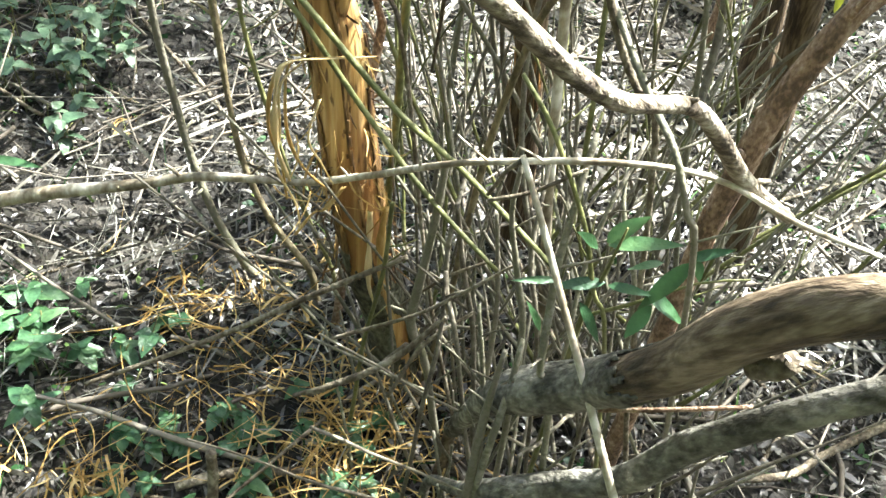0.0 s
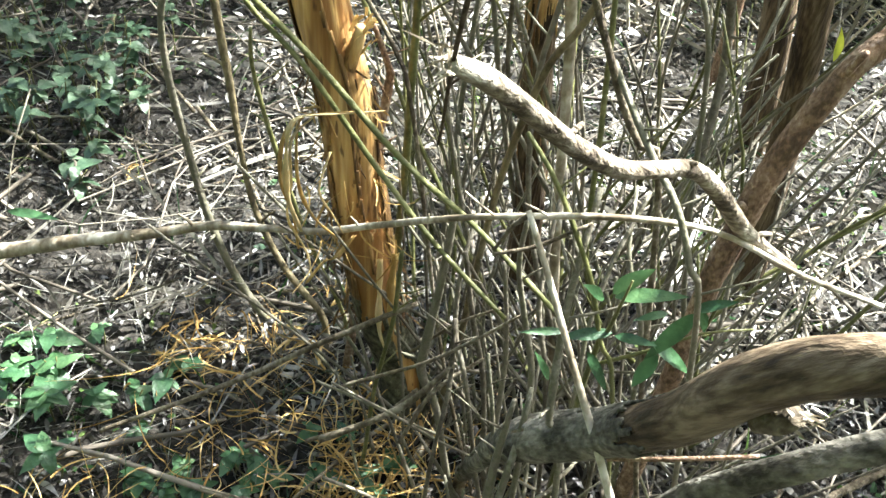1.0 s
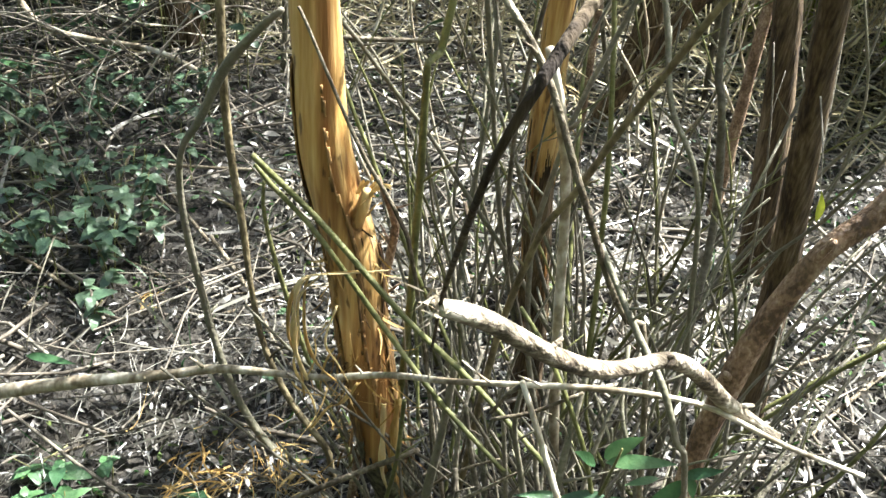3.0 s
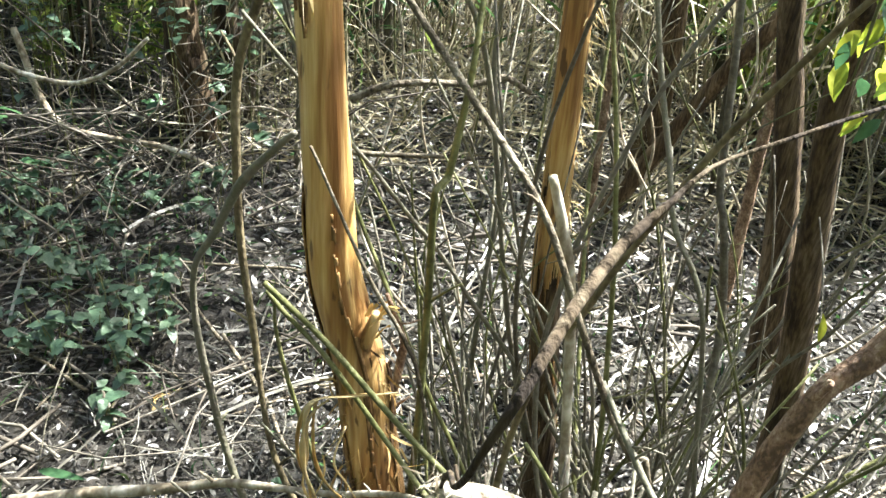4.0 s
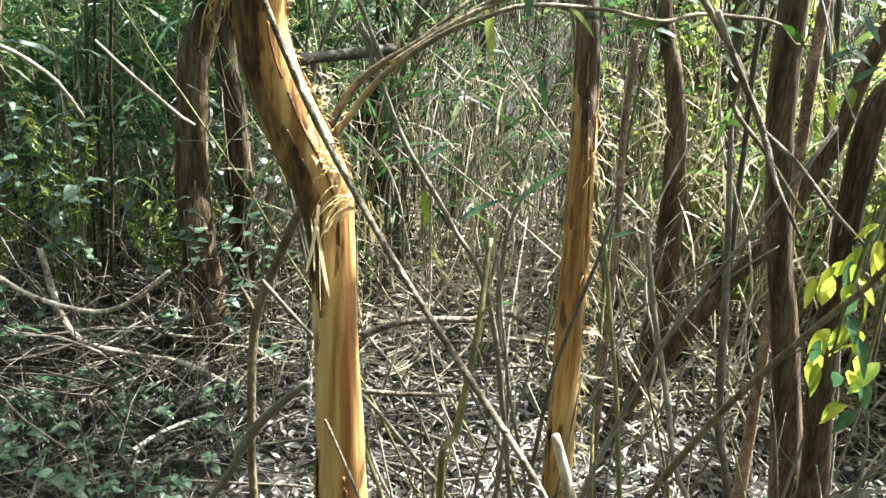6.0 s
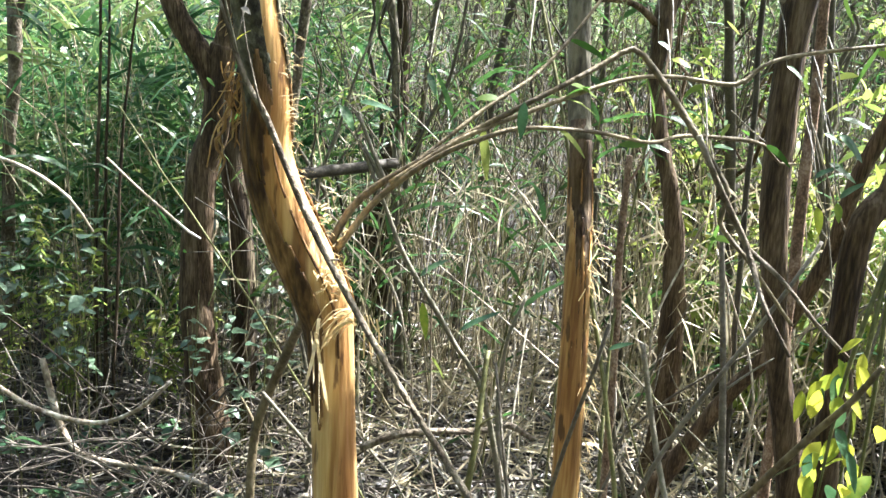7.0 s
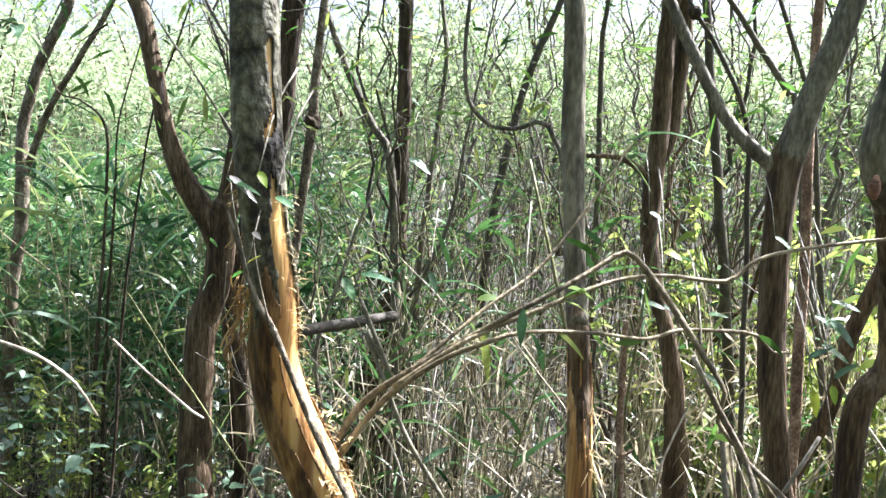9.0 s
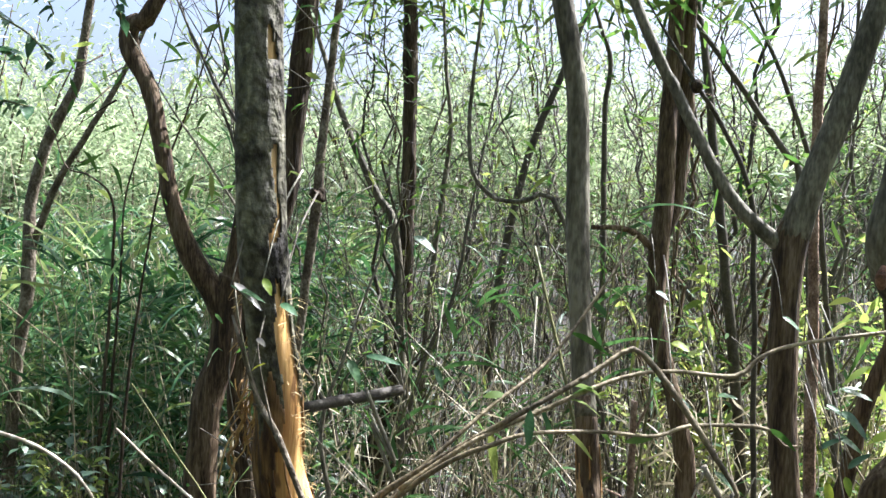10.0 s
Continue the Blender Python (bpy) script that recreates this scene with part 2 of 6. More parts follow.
def blades(root, way, length, width, droop=0.2, segs=3, shape="leaf", bend=0.1, twist=1.0):
    """Many narrow blades at once: root and way are n x 3, length and width n. Returns arrays of verts and quads."""
    n = len(root)
    way = way / (np.linalg.norm(way, axis=1)[:, None] + 1e-9)
    ref = rng.normal(size=(n, 3)) * twist + np.array((0, 0, 1.0)) * (1 - min(1, twist))
    side = np.cross(way, ref)
    side /= np.linalg.norm(side, axis=1)[:, None] + 1e-9
    sway = rng.normal(size=n) * bend
    s = np.linspace(0, 1, segs + 1)
    if shape == "leaf":
        w = np.sin(np.pi * np.clip(s * 0.92 + 0.04, 0, 1)) ** 0.8
    elif shape == "strip":
        w = np.ones(segs + 1)
        w[-1] = 0.35
    else:
        w = np.clip(1.15 - s, 0.08, 1) * np.clip(s * 6 + 0.35, 0, 1)
    verts = np.zeros((n, segs + 1, 2, 3))
    for i, t in enumerate(s):
        c = root + way * (length * t)[:, None] + side * (sway * length * t * t)[:, None]
        c[:, 2] -= droop * length * t * t
        h = side * (width * 0.5 * w[i])[:, None]
        verts[:, i, 0], verts[:, i, 1] = c - h, c + h
    base = (np.arange(n) * (segs + 1) * 2)[:, None]
    k = np.arange(segs) * 2
    quads = np.stack([base + k, base + k + 1, base + k + 3, base + k + 2], axis=-1).reshape(-1, 4)
    return verts.reshape(-1, 3), quads


def rods(root, way, length, radius, bend=0.1, sag=0.0, segs=3, sides=4):
    """Many thin stalks at once, tapered to two thirds."""
    n = len(root)
    way = way / (np.linalg.norm(way, axis=1)[:, None] + 1e-9)
    u = np.cross(way, rng.normal(size=(n, 3)))
    u /= np.linalg.norm(u, axis=1)[:, None] + 1e-9
    v = np.cross(way, u)
    sway, kink = rng.normal(size=n) * bend, rng.normal(size=n) * bend * 0.35
    verts = np.zeros((n, segs + 1, sides, 3))
    for i in range(segs + 1):
        t = i / segs
        c = root + way * (length * t)[:, None] + u * (sway * length * t * t)[:, None] + v * (kink * length * math.sin(6 * t))[:, None]
        c[:, 2] -= sag * length * t * t
        for k in range(sides):
            a = 2 * math.pi * k / sides
            verts[:, i, k] = c + (u * math.cos(a) + v * math.sin(a)) * (radius * (1 - 0.4 * t))[:, None]
    base = (np.arange(n) * (segs + 1) * sides)[:, None, None]
    i, k = np.meshgrid(np.arange(segs), np.arange(sides), indexing="ij")
    i, k = i[None], k[None]
    k2 = (k + 1) % sides
    quads = np.stack([base + i * sides + k, base + i * sides + k2, base + (i + 1) * sides + k2, base + (i + 1) * sides + k], axis=-1).reshape(-1, 4)
    return verts.reshape(-1, 3), quads


def array_mesh(name, chunks, mat, smooth=True):
    """One mesh from several (verts, quads) arrays."""
    vs, fs, o = [], [], 0
    for v, f in chunks:
        vs.append(v)
        fs.append(f + o)
        o += len(v)
    v, f = np.concatenate(vs), np.concatenate(fs)
    me = bpy.data.meshes.new(name)
    me.vertices.add(len(v))
    me.vertices.foreach_set("co", v.ravel())
    me.loops.add(f.size)
    me.loops.foreach_set("vertex_index", f.ravel().astype(np.int32))
    me.polygons.add(len(f))
    me.polygons.foreach_set("loop_start", np.arange(len(f), dtype=np.int32) * 4)
    me.polygons.foreach_set("use_smooth", np.full(len(f), smooth))
    me.materials.append(mat)
    me.update(calc_edges=True)
    me.validate()
    return me


def leaf_mesh(name, length, width, mat, droop=0.25, fold=0.3, point=1.0, wave=0.0):
    """A leaf along +y with a folded midrib, a short stalk and a pointed tip."""
    verts, faces, n = [], [], 8
    for i in range(n + 1):
        t = i / n
        w = width * 0.5 * max(0.03, math.sin(math.pi * t ** (0.75 * point)) ** 0.9)
        y, z = length * t, -droop * length * t * t
        e = fold * w + wave * width * math.sin(9 * t)
        verts += [(-w, y, z + e), (0, y + 0.0, z), (w, y, z + fold * w - wave * width * math.sin(8 * t + 1))]
        if i:
            a = (i - 1) * 3
            faces += [(a, a + 1, a + 4, a + 3), (a + 1, a + 2, a + 5, a + 4)]
    return mesh_of(name, verts, faces, mat)


# fitted paths of trunks, branches and sticks: x, y, z, radius
MAIN = [(0.03, 1.17, 0.162, 0.0329), (-0.004, 1.15, 0.304, 0.0317), (-0.035, 1.15, 0.49, 0.0311), (-0.051, 1.15, 0.617, 0.0314), (-0.085, 1.15, 0.761, 0.0289), (-0.094, 1.15, 0.877, 0.0261), (-0.102, 1.15, 1.007, 0.0239), (-0.1085, 1.15, 1.123, 0.0236), (-0.118, 1.15, 1.174, 0.0281), (-0.15, 1.14, 1.247, 0.0264), (-0.171, 1.13, 1.316, 0.0235), (-0.17, 1.12, 1.385, 0.021), (-0.179, 1.11, 1.463, 0.0196), (-0.185, 1.1, 1.545, 0.0203), (-0.189, 1.1, 1.635, 0.0202), (-0.192, 1.1, 1.713, 0.02)]
TRUNK_B = [(0.205, 1.5, 0.216, 0.0263), (0.171, 1.46, 0.571, 0.0221), (0.162, 1.44, 0.791, 0.0186), (0.156, 1.44, 1.008, 0.0172), (0.15, 1.45, 1.159, 0.0159), (0.145, 1.47, 1.245, 0.0157), (0.139, 1.46, 1.313, 0.0146), (0.132, 1.48, 1.364, 0.0146), (0.124, 1.49, 1.476, 0.0143), (0.119, 1.5, 1.55, 0.0158), (0.116, 1.5, 1.64, 0.015), (0.111, 1.5, 1.736, 0.0145), (0.087, 1.5, 1.854, 0.0141)]
TRUNK_L = [(-0.89, 2.95, -0.068, 0.0717), (-0.952, 2.97, 0.362, 0.0542), (-0.975, 3, 0.607, 0.0522), (-0.96, 3, 0.902, 0.0475), (-0.916, 3, 1.074, 0.0436), (-0.901, 3, 1.215, 0.0434), (-0.886, 3, 1.32, 0.0398), (-0.871, 3, 1.425, 0.0259)]
LIMB_L = [(-0.905, 3, 1.197, 0.0382), (-0.943, 2.99, 1.292, 0.038), (-1.009, 2.97, 1.394, 0.0343), (-1.057, 2.95, 1.538, 0.0272), (-1.099, 2.95, 1.722, 0.0254), (-1.137, 2.95, 1.888, 0.0262), (-1.206, 2.95, 2.02, 0.0289), (-1.193, 2.95, 2.087, 0.0271), (-1.125, 2.95, 2.142, 0.0254)]
TRUNK_L2 = [(-0.885, 3.15, -0.104, 0.0481), (-0.869, 3.15, 0.366, 0.0419), (-0.882, 3.15, 0.729, 0.0392), (-0.912, 3.15, 0.976, 0.0349), (-0.866, 3.15, 1.237, 0.0346), (-0.77, 3.15, 1.568, 0.0342), (-0.747, 3.15, 1.783, 0.0322), (-0.723, 3.15, 2.065, 0.0355)]
STEM_KNOB = [(-0.743, 3.13, 0.836, 0.0127), (-0.708, 3.13, 1.13, 0.0135), (-0.679, 3.13, 1.402, 0.0152), (-0.659, 3.13, 1.59, 0.0169), (-0.646, 3.13, 1.795, 0.0133), (-0.607, 3.13, 2.181, 0.0114)]
TRUNK_M = [(-0.586, 3.9, 0.043, 0.1068), (-0.568, 3.9, 0.487, 0.0811), (-0.518, 3.9, 0.817, 0.0454), (-0.491, 3.9, 1.138, 0.0304), (-0.492, 3.9, 1.587, 0.0279), (-0.496, 3.9, 1.918, 0.0288), (-0.504, 3.9, 2.223, 0.0286)]
TRUNK_C = [(0.464, 3, -0.151, 0.0651), (0.525, 3.05, 0.201, 0.0409), (0.532, 3.08, 0.433, 0.0391), (0.51, 3.1, 0.773, 0.0343), (0.478, 3.1, 0.969, 0.0257), (0.426, 3.12, 1.144, 0.0258), (0.402, 3.14, 1.306, 0.0277), (0.405, 3.16, 1.461, 0.0329), (0.417, 3.17, 1.617, 0.0294), (0.421, 3.18, 1.858, 0.0276), (0.432, 3.2, 2.116, 0.0259)]
LIMB_C = [(0.424, 3.17, 1.505, 0.0191), (0.458, 3.2, 1.619, 0.0227), (0.475, 3.22, 1.846, 0.0236), (0.473, 3.22, 2.104, 0.0234)]
TWIG_C = [(0.393, 3.14, 1.458, 0.0121), (0.336, 3.1, 1.503, 0.0102), (0.281, 3.05, 1.524, 0.0084), (0.196, 3, 1.524, 0.0066)]
TRUNK_D = [(0.738, 2.05, -0.101, 0.0468), (0.733, 2.08, 0.038, 0.0406), (0.697, 2.1, 0.33, 0.0346), (0.651, 2.1, 0.585, 0.029), (0.589, 2.1, 0.847, 0.0249), (0.5495, 2.11, 1.0975, 0.027), (0.54, 2.12, 1.279, 0.0277), (0.538, 2.12, 1.447, 0.0287), (0.546, 2.12, 1.541, 0.0318), (0.576, 2.11, 1.651, 0.0255), (0.616, 2.1, 1.78, 0.024), (0.659, 2.1, 1.928, 0.0228)]
LIMB_D = [(0.547, 2.12, 1.502, 0.0198), (0.513, 2.12, 1.534, 0.0165), (0.471, 2.12, 1.567, 0.0143), (0.421, 2.13, 1.623, 0.0133), (0.362, 2.14, 1.726, 0.0122), (0.311, 2.15, 1.831, 0.0117), (0.258, 2.15, 1.928, 0.0112)]
STEM_D2 = [(0.653, 2.3, 0.934, 0.0124), (0.647, 2.3, 1.111, 0.0129), (0.641, 2.3, 1.37, 0.0114), (0.631, 2.3, 1.548, 0.0107), (0.627, 2.3, 1.736, 0.0107), (0.628, 2.3, 1.958, 0.0094)]
TRUNK_E = [(0.614, 1.6, 0.358, 0.026), (0.535, 1.55, 0.845, 0.0198), (0.528, 1.52, 0.982, 0.0179), (0.512, 1.5, 1.035, 0.0177), (0.509, 1.5, 1.131, 0.0182), (0.515, 1.5, 1.232, 0.0186), (0.549, 1.5, 1.295, 0.0198), (0.517, 1.445, 1.4905, 0.0236), (0.48, 1.42, 1.554, 0.0204), (0.494, 1.42, 1.643, 0.0183), (0.502, 1.42, 1.745, 0.0168), (0.522, 1.42, 1.838, 0.016)]
TRUNK_F = [(0.406, 2.75, 0.034, 0.0293), (0.517, 2.68, 0.295, 0.0249), (0.609, 2.6, 0.528, 0.0208), (0.678, 2.55, 0.664, 0.0211), (0.737, 2.5, 0.841, 0.0195), (0.776, 2.46, 0.985, 0.0187), (0.789, 2.42, 1.141, 0.0185), (0.834, 2.4, 1.294, 0.0189), (0.845, 2.35, 1.382, 0.0185), (0.872, 2.3, 1.532, 0.0171)]
BRANCH_G = [(0.324, 0.9, 0.604, 0.0104), (0.326, 0.9, 0.654, 0.0115), (0.331, 0.9, 0.701, 0.0115), (0.337, 0.9, 0.756, 0.0114), (0.349, 0.9, 0.814, 0.0104), (0.369, 0.9, 0.873, 0.0094), (0.399, 0.905, 0.91, 0.0103), (0.434, 0.91, 0.983, 0.0093)]
LOG_A = [(0.138, 1, 0.146, 0.0091), (0.157, 0.92, 0.309, 0.0118), (0.169, 0.86, 0.413, 0.0169), (0.194, 0.82, 0.483, 0.0215), (0.238, 0.78, 0.554, 0.0201), (0.263, 0.73, 0.637, 0.0199), (0.277, 0.71, 0.68, 0.0211), (0.287, 0.68, 0.747, 0.0204), (0.304, 0.66, 0.791, 0.0196), (0.321, 0.64, 0.824, 0.0186), (0.346, 0.62, 0.853, 0.0174)]
LOG_SPUR = [(0.302, 0.67, 0.729, 0.0081), (0.311, 0.66, 0.742, 0.0082), (0.318, 0.655, 0.757, 0.007)]
LOG_B = [(0.117, 0.95, 0.095, 0.0068), (0.149, 0.87, 0.213, 0.0094), (0.172, 0.8, 0.331, 0.0124), (0.223, 0.78, 0.383, 0.0146), (0.274, 0.75, 0.454, 0.0135), (0.294, 0.73, 0.512, 0.0141), (0.309, 0.72, 0.56, 0.0138), (0.33, 0.7, 0.618, 0.012), (0.363, 0.68, 0.682, 0.0118), (0.407, 0.66, 0.747, 0.0111)]
BARE = [(0.08, 0.6, 1.014, 0.0041), (0.093, 0.61, 1.004, 0.0053), (0.109, 0.63, 0.982, 0.0054), (0.143, 0.66, 0.939, 0.0058), (0.174, 0.69, 0.906, 0.006), (0.198, 0.71, 0.893, 0.0055), (0.232, 0.75, 0.868, 0.006), (0.265, 0.79, 0.824, 0.0068), (0.306, 0.83, 0.762, 0.007), (0.34, 0.85, 0.725, 0.0063), (0.367, 0.85, 0.708, 0.005)]
STEM_K = [(0.075, 0.67, 0.922, 0.0016), (0.084, 0.57, 1.054, 0.0022), (0.09, 0.49, 1.131, 0.0021), (0.094, 0.455, 1.17, 0.002), (0.097, 0.447, 1.186, 0.0021), (0.104, 0.448, 1.204, 0.0028), (0.115, 0.47, 1.217, 0.0032), (0.126, 0.49, 1.224, 0.0031), (0.137, 0.5, 1.232, 0.0019), (0.147, 0.51, 1.238, 0.0012), (0.166, 0.52, 1.243, 0.0012), (0.199, 0.54, 1.249, 0.0012), (0.233, 0.56, 1.253, 0.0012)]
STICK_H = [(-0.57, 1.18, 0.266, 0.011), (-0.428, 1.17, 0.322, 0.0094), (-0.305, 1.16, 0.367, 0.0073), (-0.229, 1.15, 0.4, 0.0064), (-0.145, 1.12, 0.436, 0.0048), (-0.072, 1.1, 0.46, 0.0043), (0.007, 1.05, 0.526, 0.004), (0.085, 0.9, 0.676, 0.0032), (0.136, 0.86, 0.72, 0.0027), (0.199, 0.84, 0.747, 0.0028), (0.256, 0.83, 0.758, 0.0026), (0.301, 0.83, 0.751, 0.0024), (0.369, 0.83, 0.72, 0.0024), (0.434, 0.82, 0.707, 0.0022)]
STICK_V = [(0.145, 0.845, 0.74, 0.0037), (0.169, 0.82, 0.692, 0.0045), (0.199, 0.79, 0.63, 0.0051), (0.231, 0.76, 0.562, 0.0057), (0.271, 0.72, 0.474, 0.0065), (0.307, 0.7, 0.389, 0.0068)]
TWIG_V = [(0.147, 0.846, 0.736, 0.0026), (0.136, 0.85, 0.72, 0.002), (0.124, 0.86, 0.683, 0.0016)]
STICK_LONG = [(0.249, 0.88, 0.75, 0.0029), (0.226, 0.885, 0.786, 0.0031), (0.206, 0.89, 0.818, 0.0031), (0.164, 0.9, 0.911, 0.003), (0.122, 0.93, 0.994, 0.0031), (0.052, 0.98, 1.066, 0.0032), (-0.019, 1.03, 1.138, 0.003), (-0.071, 1.06, 1.202, 0.0033), (-0.118, 1.08, 1.271, 0.003), (-0.16, 1.085, 1.362, 0.0032), (-0.181, 1.085, 1.398, 0.0026), (-0.209, 1.09, 1.475, 0.0012)]
STICK_THIN = [(0.033, 1.04, 0.681, 0.0023), (0.011, 1.05, 0.748, 0.0023), (-0.027, 1.06, 0.808, 0.0022), (-0.057, 1.07, 0.864, 0.0019), (-0.094, 1.07, 0.952, 0.0016)]
STEM_S1 = [(-0.166, 1.33, -0.013, 0.0101), (-0.236, 1.35, 0.05, 0.009), (-0.285, 1.37, 0.133, 0.0083), (-0.318, 1.39, 0.224, 0.008), (-0.337, 1.4, 0.322, 0.0077), (-0.354, 1.4, 0.466, 0.0067), (-0.348, 1.4, 0.568, 0.006), (-0.314, 1.4, 0.633, 0.007), (-0.272, 1.4, 0.719, 0.0087), (-0.216, 1.38, 0.789, 0.0068), (-0.186, 1.37, 0.82, 0.0052)]
STEM_S2 = [(-0.113, 1.3, 0.1, 0.0072), (-0.18, 1.33, 0.169, 0.0071), (-0.226, 1.36, 0.252, 0.0065), (-0.248, 1.38, 0.351, 0.0058), (-0.262, 1.4, 0.44, 0.0074), (-0.282, 1.42, 0.591, 0.0076), (-0.287, 1.43, 0.737, 0.008), (-0.28, 1.44, 0.876, 0.0077), (-0.225, 1.4, 1.014, 0.0084), (-0.175, 1.3, 1.101, 0.0069)]
STEM_S3 = [(-0.08, 1.3, 0.117, 0.0036), (-0.136, 1.3, 0.273, 0.0037), (-0.166, 1.3, 0.392, 0.0035), (-0.186, 1.3, 0.472, 0.0034), (-0.2, 1.3, 0.554, 0.0029), (-0.199, 1.3, 0.607, 0.0022)]
SPLIT_A = [(0.196, 0.86, 0.605, 0.0023), (0.167, 0.9, 0.604, 0.0026), (0.1, 0.97, 0.616, 0.003), (0.028, 1.03, 0.632, 0.0034), (-0.08, 1.07, 0.723, 0.0034), (-0.144, 1.07, 0.789, 0.0033)]
SPLIT_B = [(0.152, 0.95, 0.505, 0.0026), (0.072, 1, 0.549, 0.0029), (-0.009, 1.05, 0.615, 0.0032), (-0.074, 1.065, 0.7, 0.0029), (-0.127, 1.075, 0.753, 0.0028), (-0.143, 1.075, 0.775, 0.0022)]
ARCH_A = [(-0.117, 1.16, 1.224, 0.0058), (-0.088, 1.18, 1.274, 0.0053), (-0.025, 1.19, 1.319, 0.0044), (0.049, 1.2, 1.366, 0.0038), (0.111, 1.22, 1.401, 0.0036), (0.149, 1.24, 1.423, 0.0036), (0.177, 1.25, 1.439, 0.0039), (0.201, 1.25, 1.42, 0.0048), (0.232, 1.24, 1.38, 0.0048), (0.257, 1.22, 1.344, 0.0041), (0.282, 1.2, 1.305, 0.0035), (0.277, 1.2, 1.274, 0.0035), (0.311, 1.18, 1.235, 0.0028), (0.354, 1.17, 1.182, 0.0023)]
ARCH_B = [(-0.111, 1.16, 1.218, 0.0052), (-0.068, 1.17, 1.278, 0.0044), (-0.011, 1.17, 1.324, 0.0037), (0.034, 1.17, 1.346, 0.0034), (0.073, 1.18, 1.358, 0.0029), (0.143, 1.22, 1.355, 0.0027), (0.207, 1.27, 1.342, 0.0028), (0.248, 1.3, 1.348, 0.0029), (0.324, 1.34, 1.343, 0.0033), (0.342, 1.35, 1.338, 0.0026), (0.365, 1.36, 1.317, 0.0023), (0.385, 1.37, 1.316, 0.002)]
ARCH_C = [(-0.057, 1.17, 1.294, 0.0041), (0.015, 1.19, 1.344, 0.0035), (0.089, 1.22, 1.377, 0.0033), (0.167, 1.26, 1.405, 0.0031), (0.223, 1.28, 1.412, 0.0028), (0.293, 1.3, 1.407, 0.0035), (0.322, 1.31, 1.429, 0.0028), (0.371, 1.33, 1.443, 0.0029), (0.521, 1.36, 1.466, 0.0023)]
ARCH_D = [(-0.102, 1.17, 1.236, 0.0041), (-0.05, 1.2, 1.298, 0.0033), (0.027, 1.25, 1.366, 0.0028), (0.086, 1.3, 1.411, 0.0026), (0.148, 1.35, 1.495, 0.0023), (0.188, 1.4, 1.555, 0.0017)]
TWIG_ELBOW = [(0.218, 1.02, 1.38, 0.0024), (0.244, 1.03, 1.333, 0.0027), (0.272, 1.04, 1.286, 0.0032), (0.281, 1, 1.252, 0.0018), (0.303, 0.98, 1.214, 0.0013)]
TWIG_ELBOW2 = [(0.272, 1.04, 1.286, 0.0025), (0.298, 1.02, 1.267, 0.002), (0.325, 1, 1.238, 0.0018), (0.353, 0.99, 1.213, 0.0015)]
TWIG_TIP = [(-0.16, 1.56, 0.706, 0.0044), (-0.096, 1.55, 0.713, 0.0039), (-0, 1.545, 0.724, 0.0034)]
TWIG_ARC = [(-0.177, 1.7, 0.732, 0.0068), (-0.119, 1.7, 0.763, 0.0067), (-0.054, 1.72, 0.768, 0.0058), (0.022, 1.75, 0.762, 0.0059), (0.07, 1.75, 0.779, 0.0059), (0.116, 1.75, 0.757, 0.0049)]
STEM_A = [(0.007, 1.2, 0.244, 0.005), (0.015, 1.2, 0.444, 0.0053), (0.017, 1.2, 0.683, 0.005), (0.016, 1.2, 0.851, 0.0042), (0.027, 1.22, 0.856, 0.0048), (0.043, 1.25, 0.978, 0.0037), (0.048, 1.3, 1.078, 0.0031)]
STEM_B = [(0.13, 1.15, 0.5, 0.0045), (0.158, 1.12, 0.691, 0.0042), (0.188, 1.1, 0.772, 0.004), (0.222, 1.08, 0.872, 0.0037), (0.276, 1.03, 1.027, 0.0033), (0.317, 0.97, 1.14, 0.0029), (0.338, 0.93, 1.201, 0.0026), (0.348, 0.91, 1.237, 0.0022)]
STEM_C = [(0.412, 1.3, 0.287, 0.0051), (0.416, 1.35, 0.446, 0.0057), (0.421, 1.4, 0.57, 0.0063), (0.388, 1.4, 0.74, 0.0055), (0.374, 1.42, 0.795, 0.0053), (0.356, 1.45, 0.996, 0.0046), (0.336, 1.5, 1.215, 0.0036)]
STEM_D = [(0.365, 1.3, 0.657, 0.0037), (0.314, 1.35, 0.758, 0.004), (0.298, 1.4, 0.829, 0.0044), (0.277, 1.45, 0.909, 0.0041), (0.251, 1.5, 1.035, 0.0036)]
STEM_E = [(0.289, 0.8, 0.684, 0.0027), (0.269, 0.8, 0.741, 0.0027), (0.251, 0.82, 0.781, 0.0029), (0.228, 0.85, 0.806, 0.0029), (0.193, 0.9, 0.851, 0.0027)]
STEM_F = [(0.073, 1.5, 0.445, 0.0046), (0.085, 1.55, 0.713, 0.0035), (0.056, 1.6, 0.85, 0.0035), (0.061, 1.6, 0.979, 0.0029), (0.085, 1.62, 1.054, 0.0025)]
STEM_G = [(0.05, 1.5, 0.886, 0.0041), (-0.016, 1.5, 1.018, 0.0036), (-0.085, 1.5, 1.126, 0.0035), (-0.119, 1.5, 1.201, 0.003), (-0.151, 1.5, 1.28, 0.0026), (-0.117, 1.5, 1.226, 0.0031), (-0.161, 1.5, 1.327, 0.0027)]
BROWN_STEM = [(-0.033, 1.25, 0.434, 0.0063), (-0.016, 1.25, 0.578, 0.006), (-0.017, 1.25, 0.605, 0.0043), (-0.04, 1.25, 0.668, 0.0031)]
CUT_STUB = [(0.187, 1.2, 0.712, 0.0067), (0.165, 1.2, 0.812, 0.0071), (0.143, 1.2, 0.884, 0.005)]
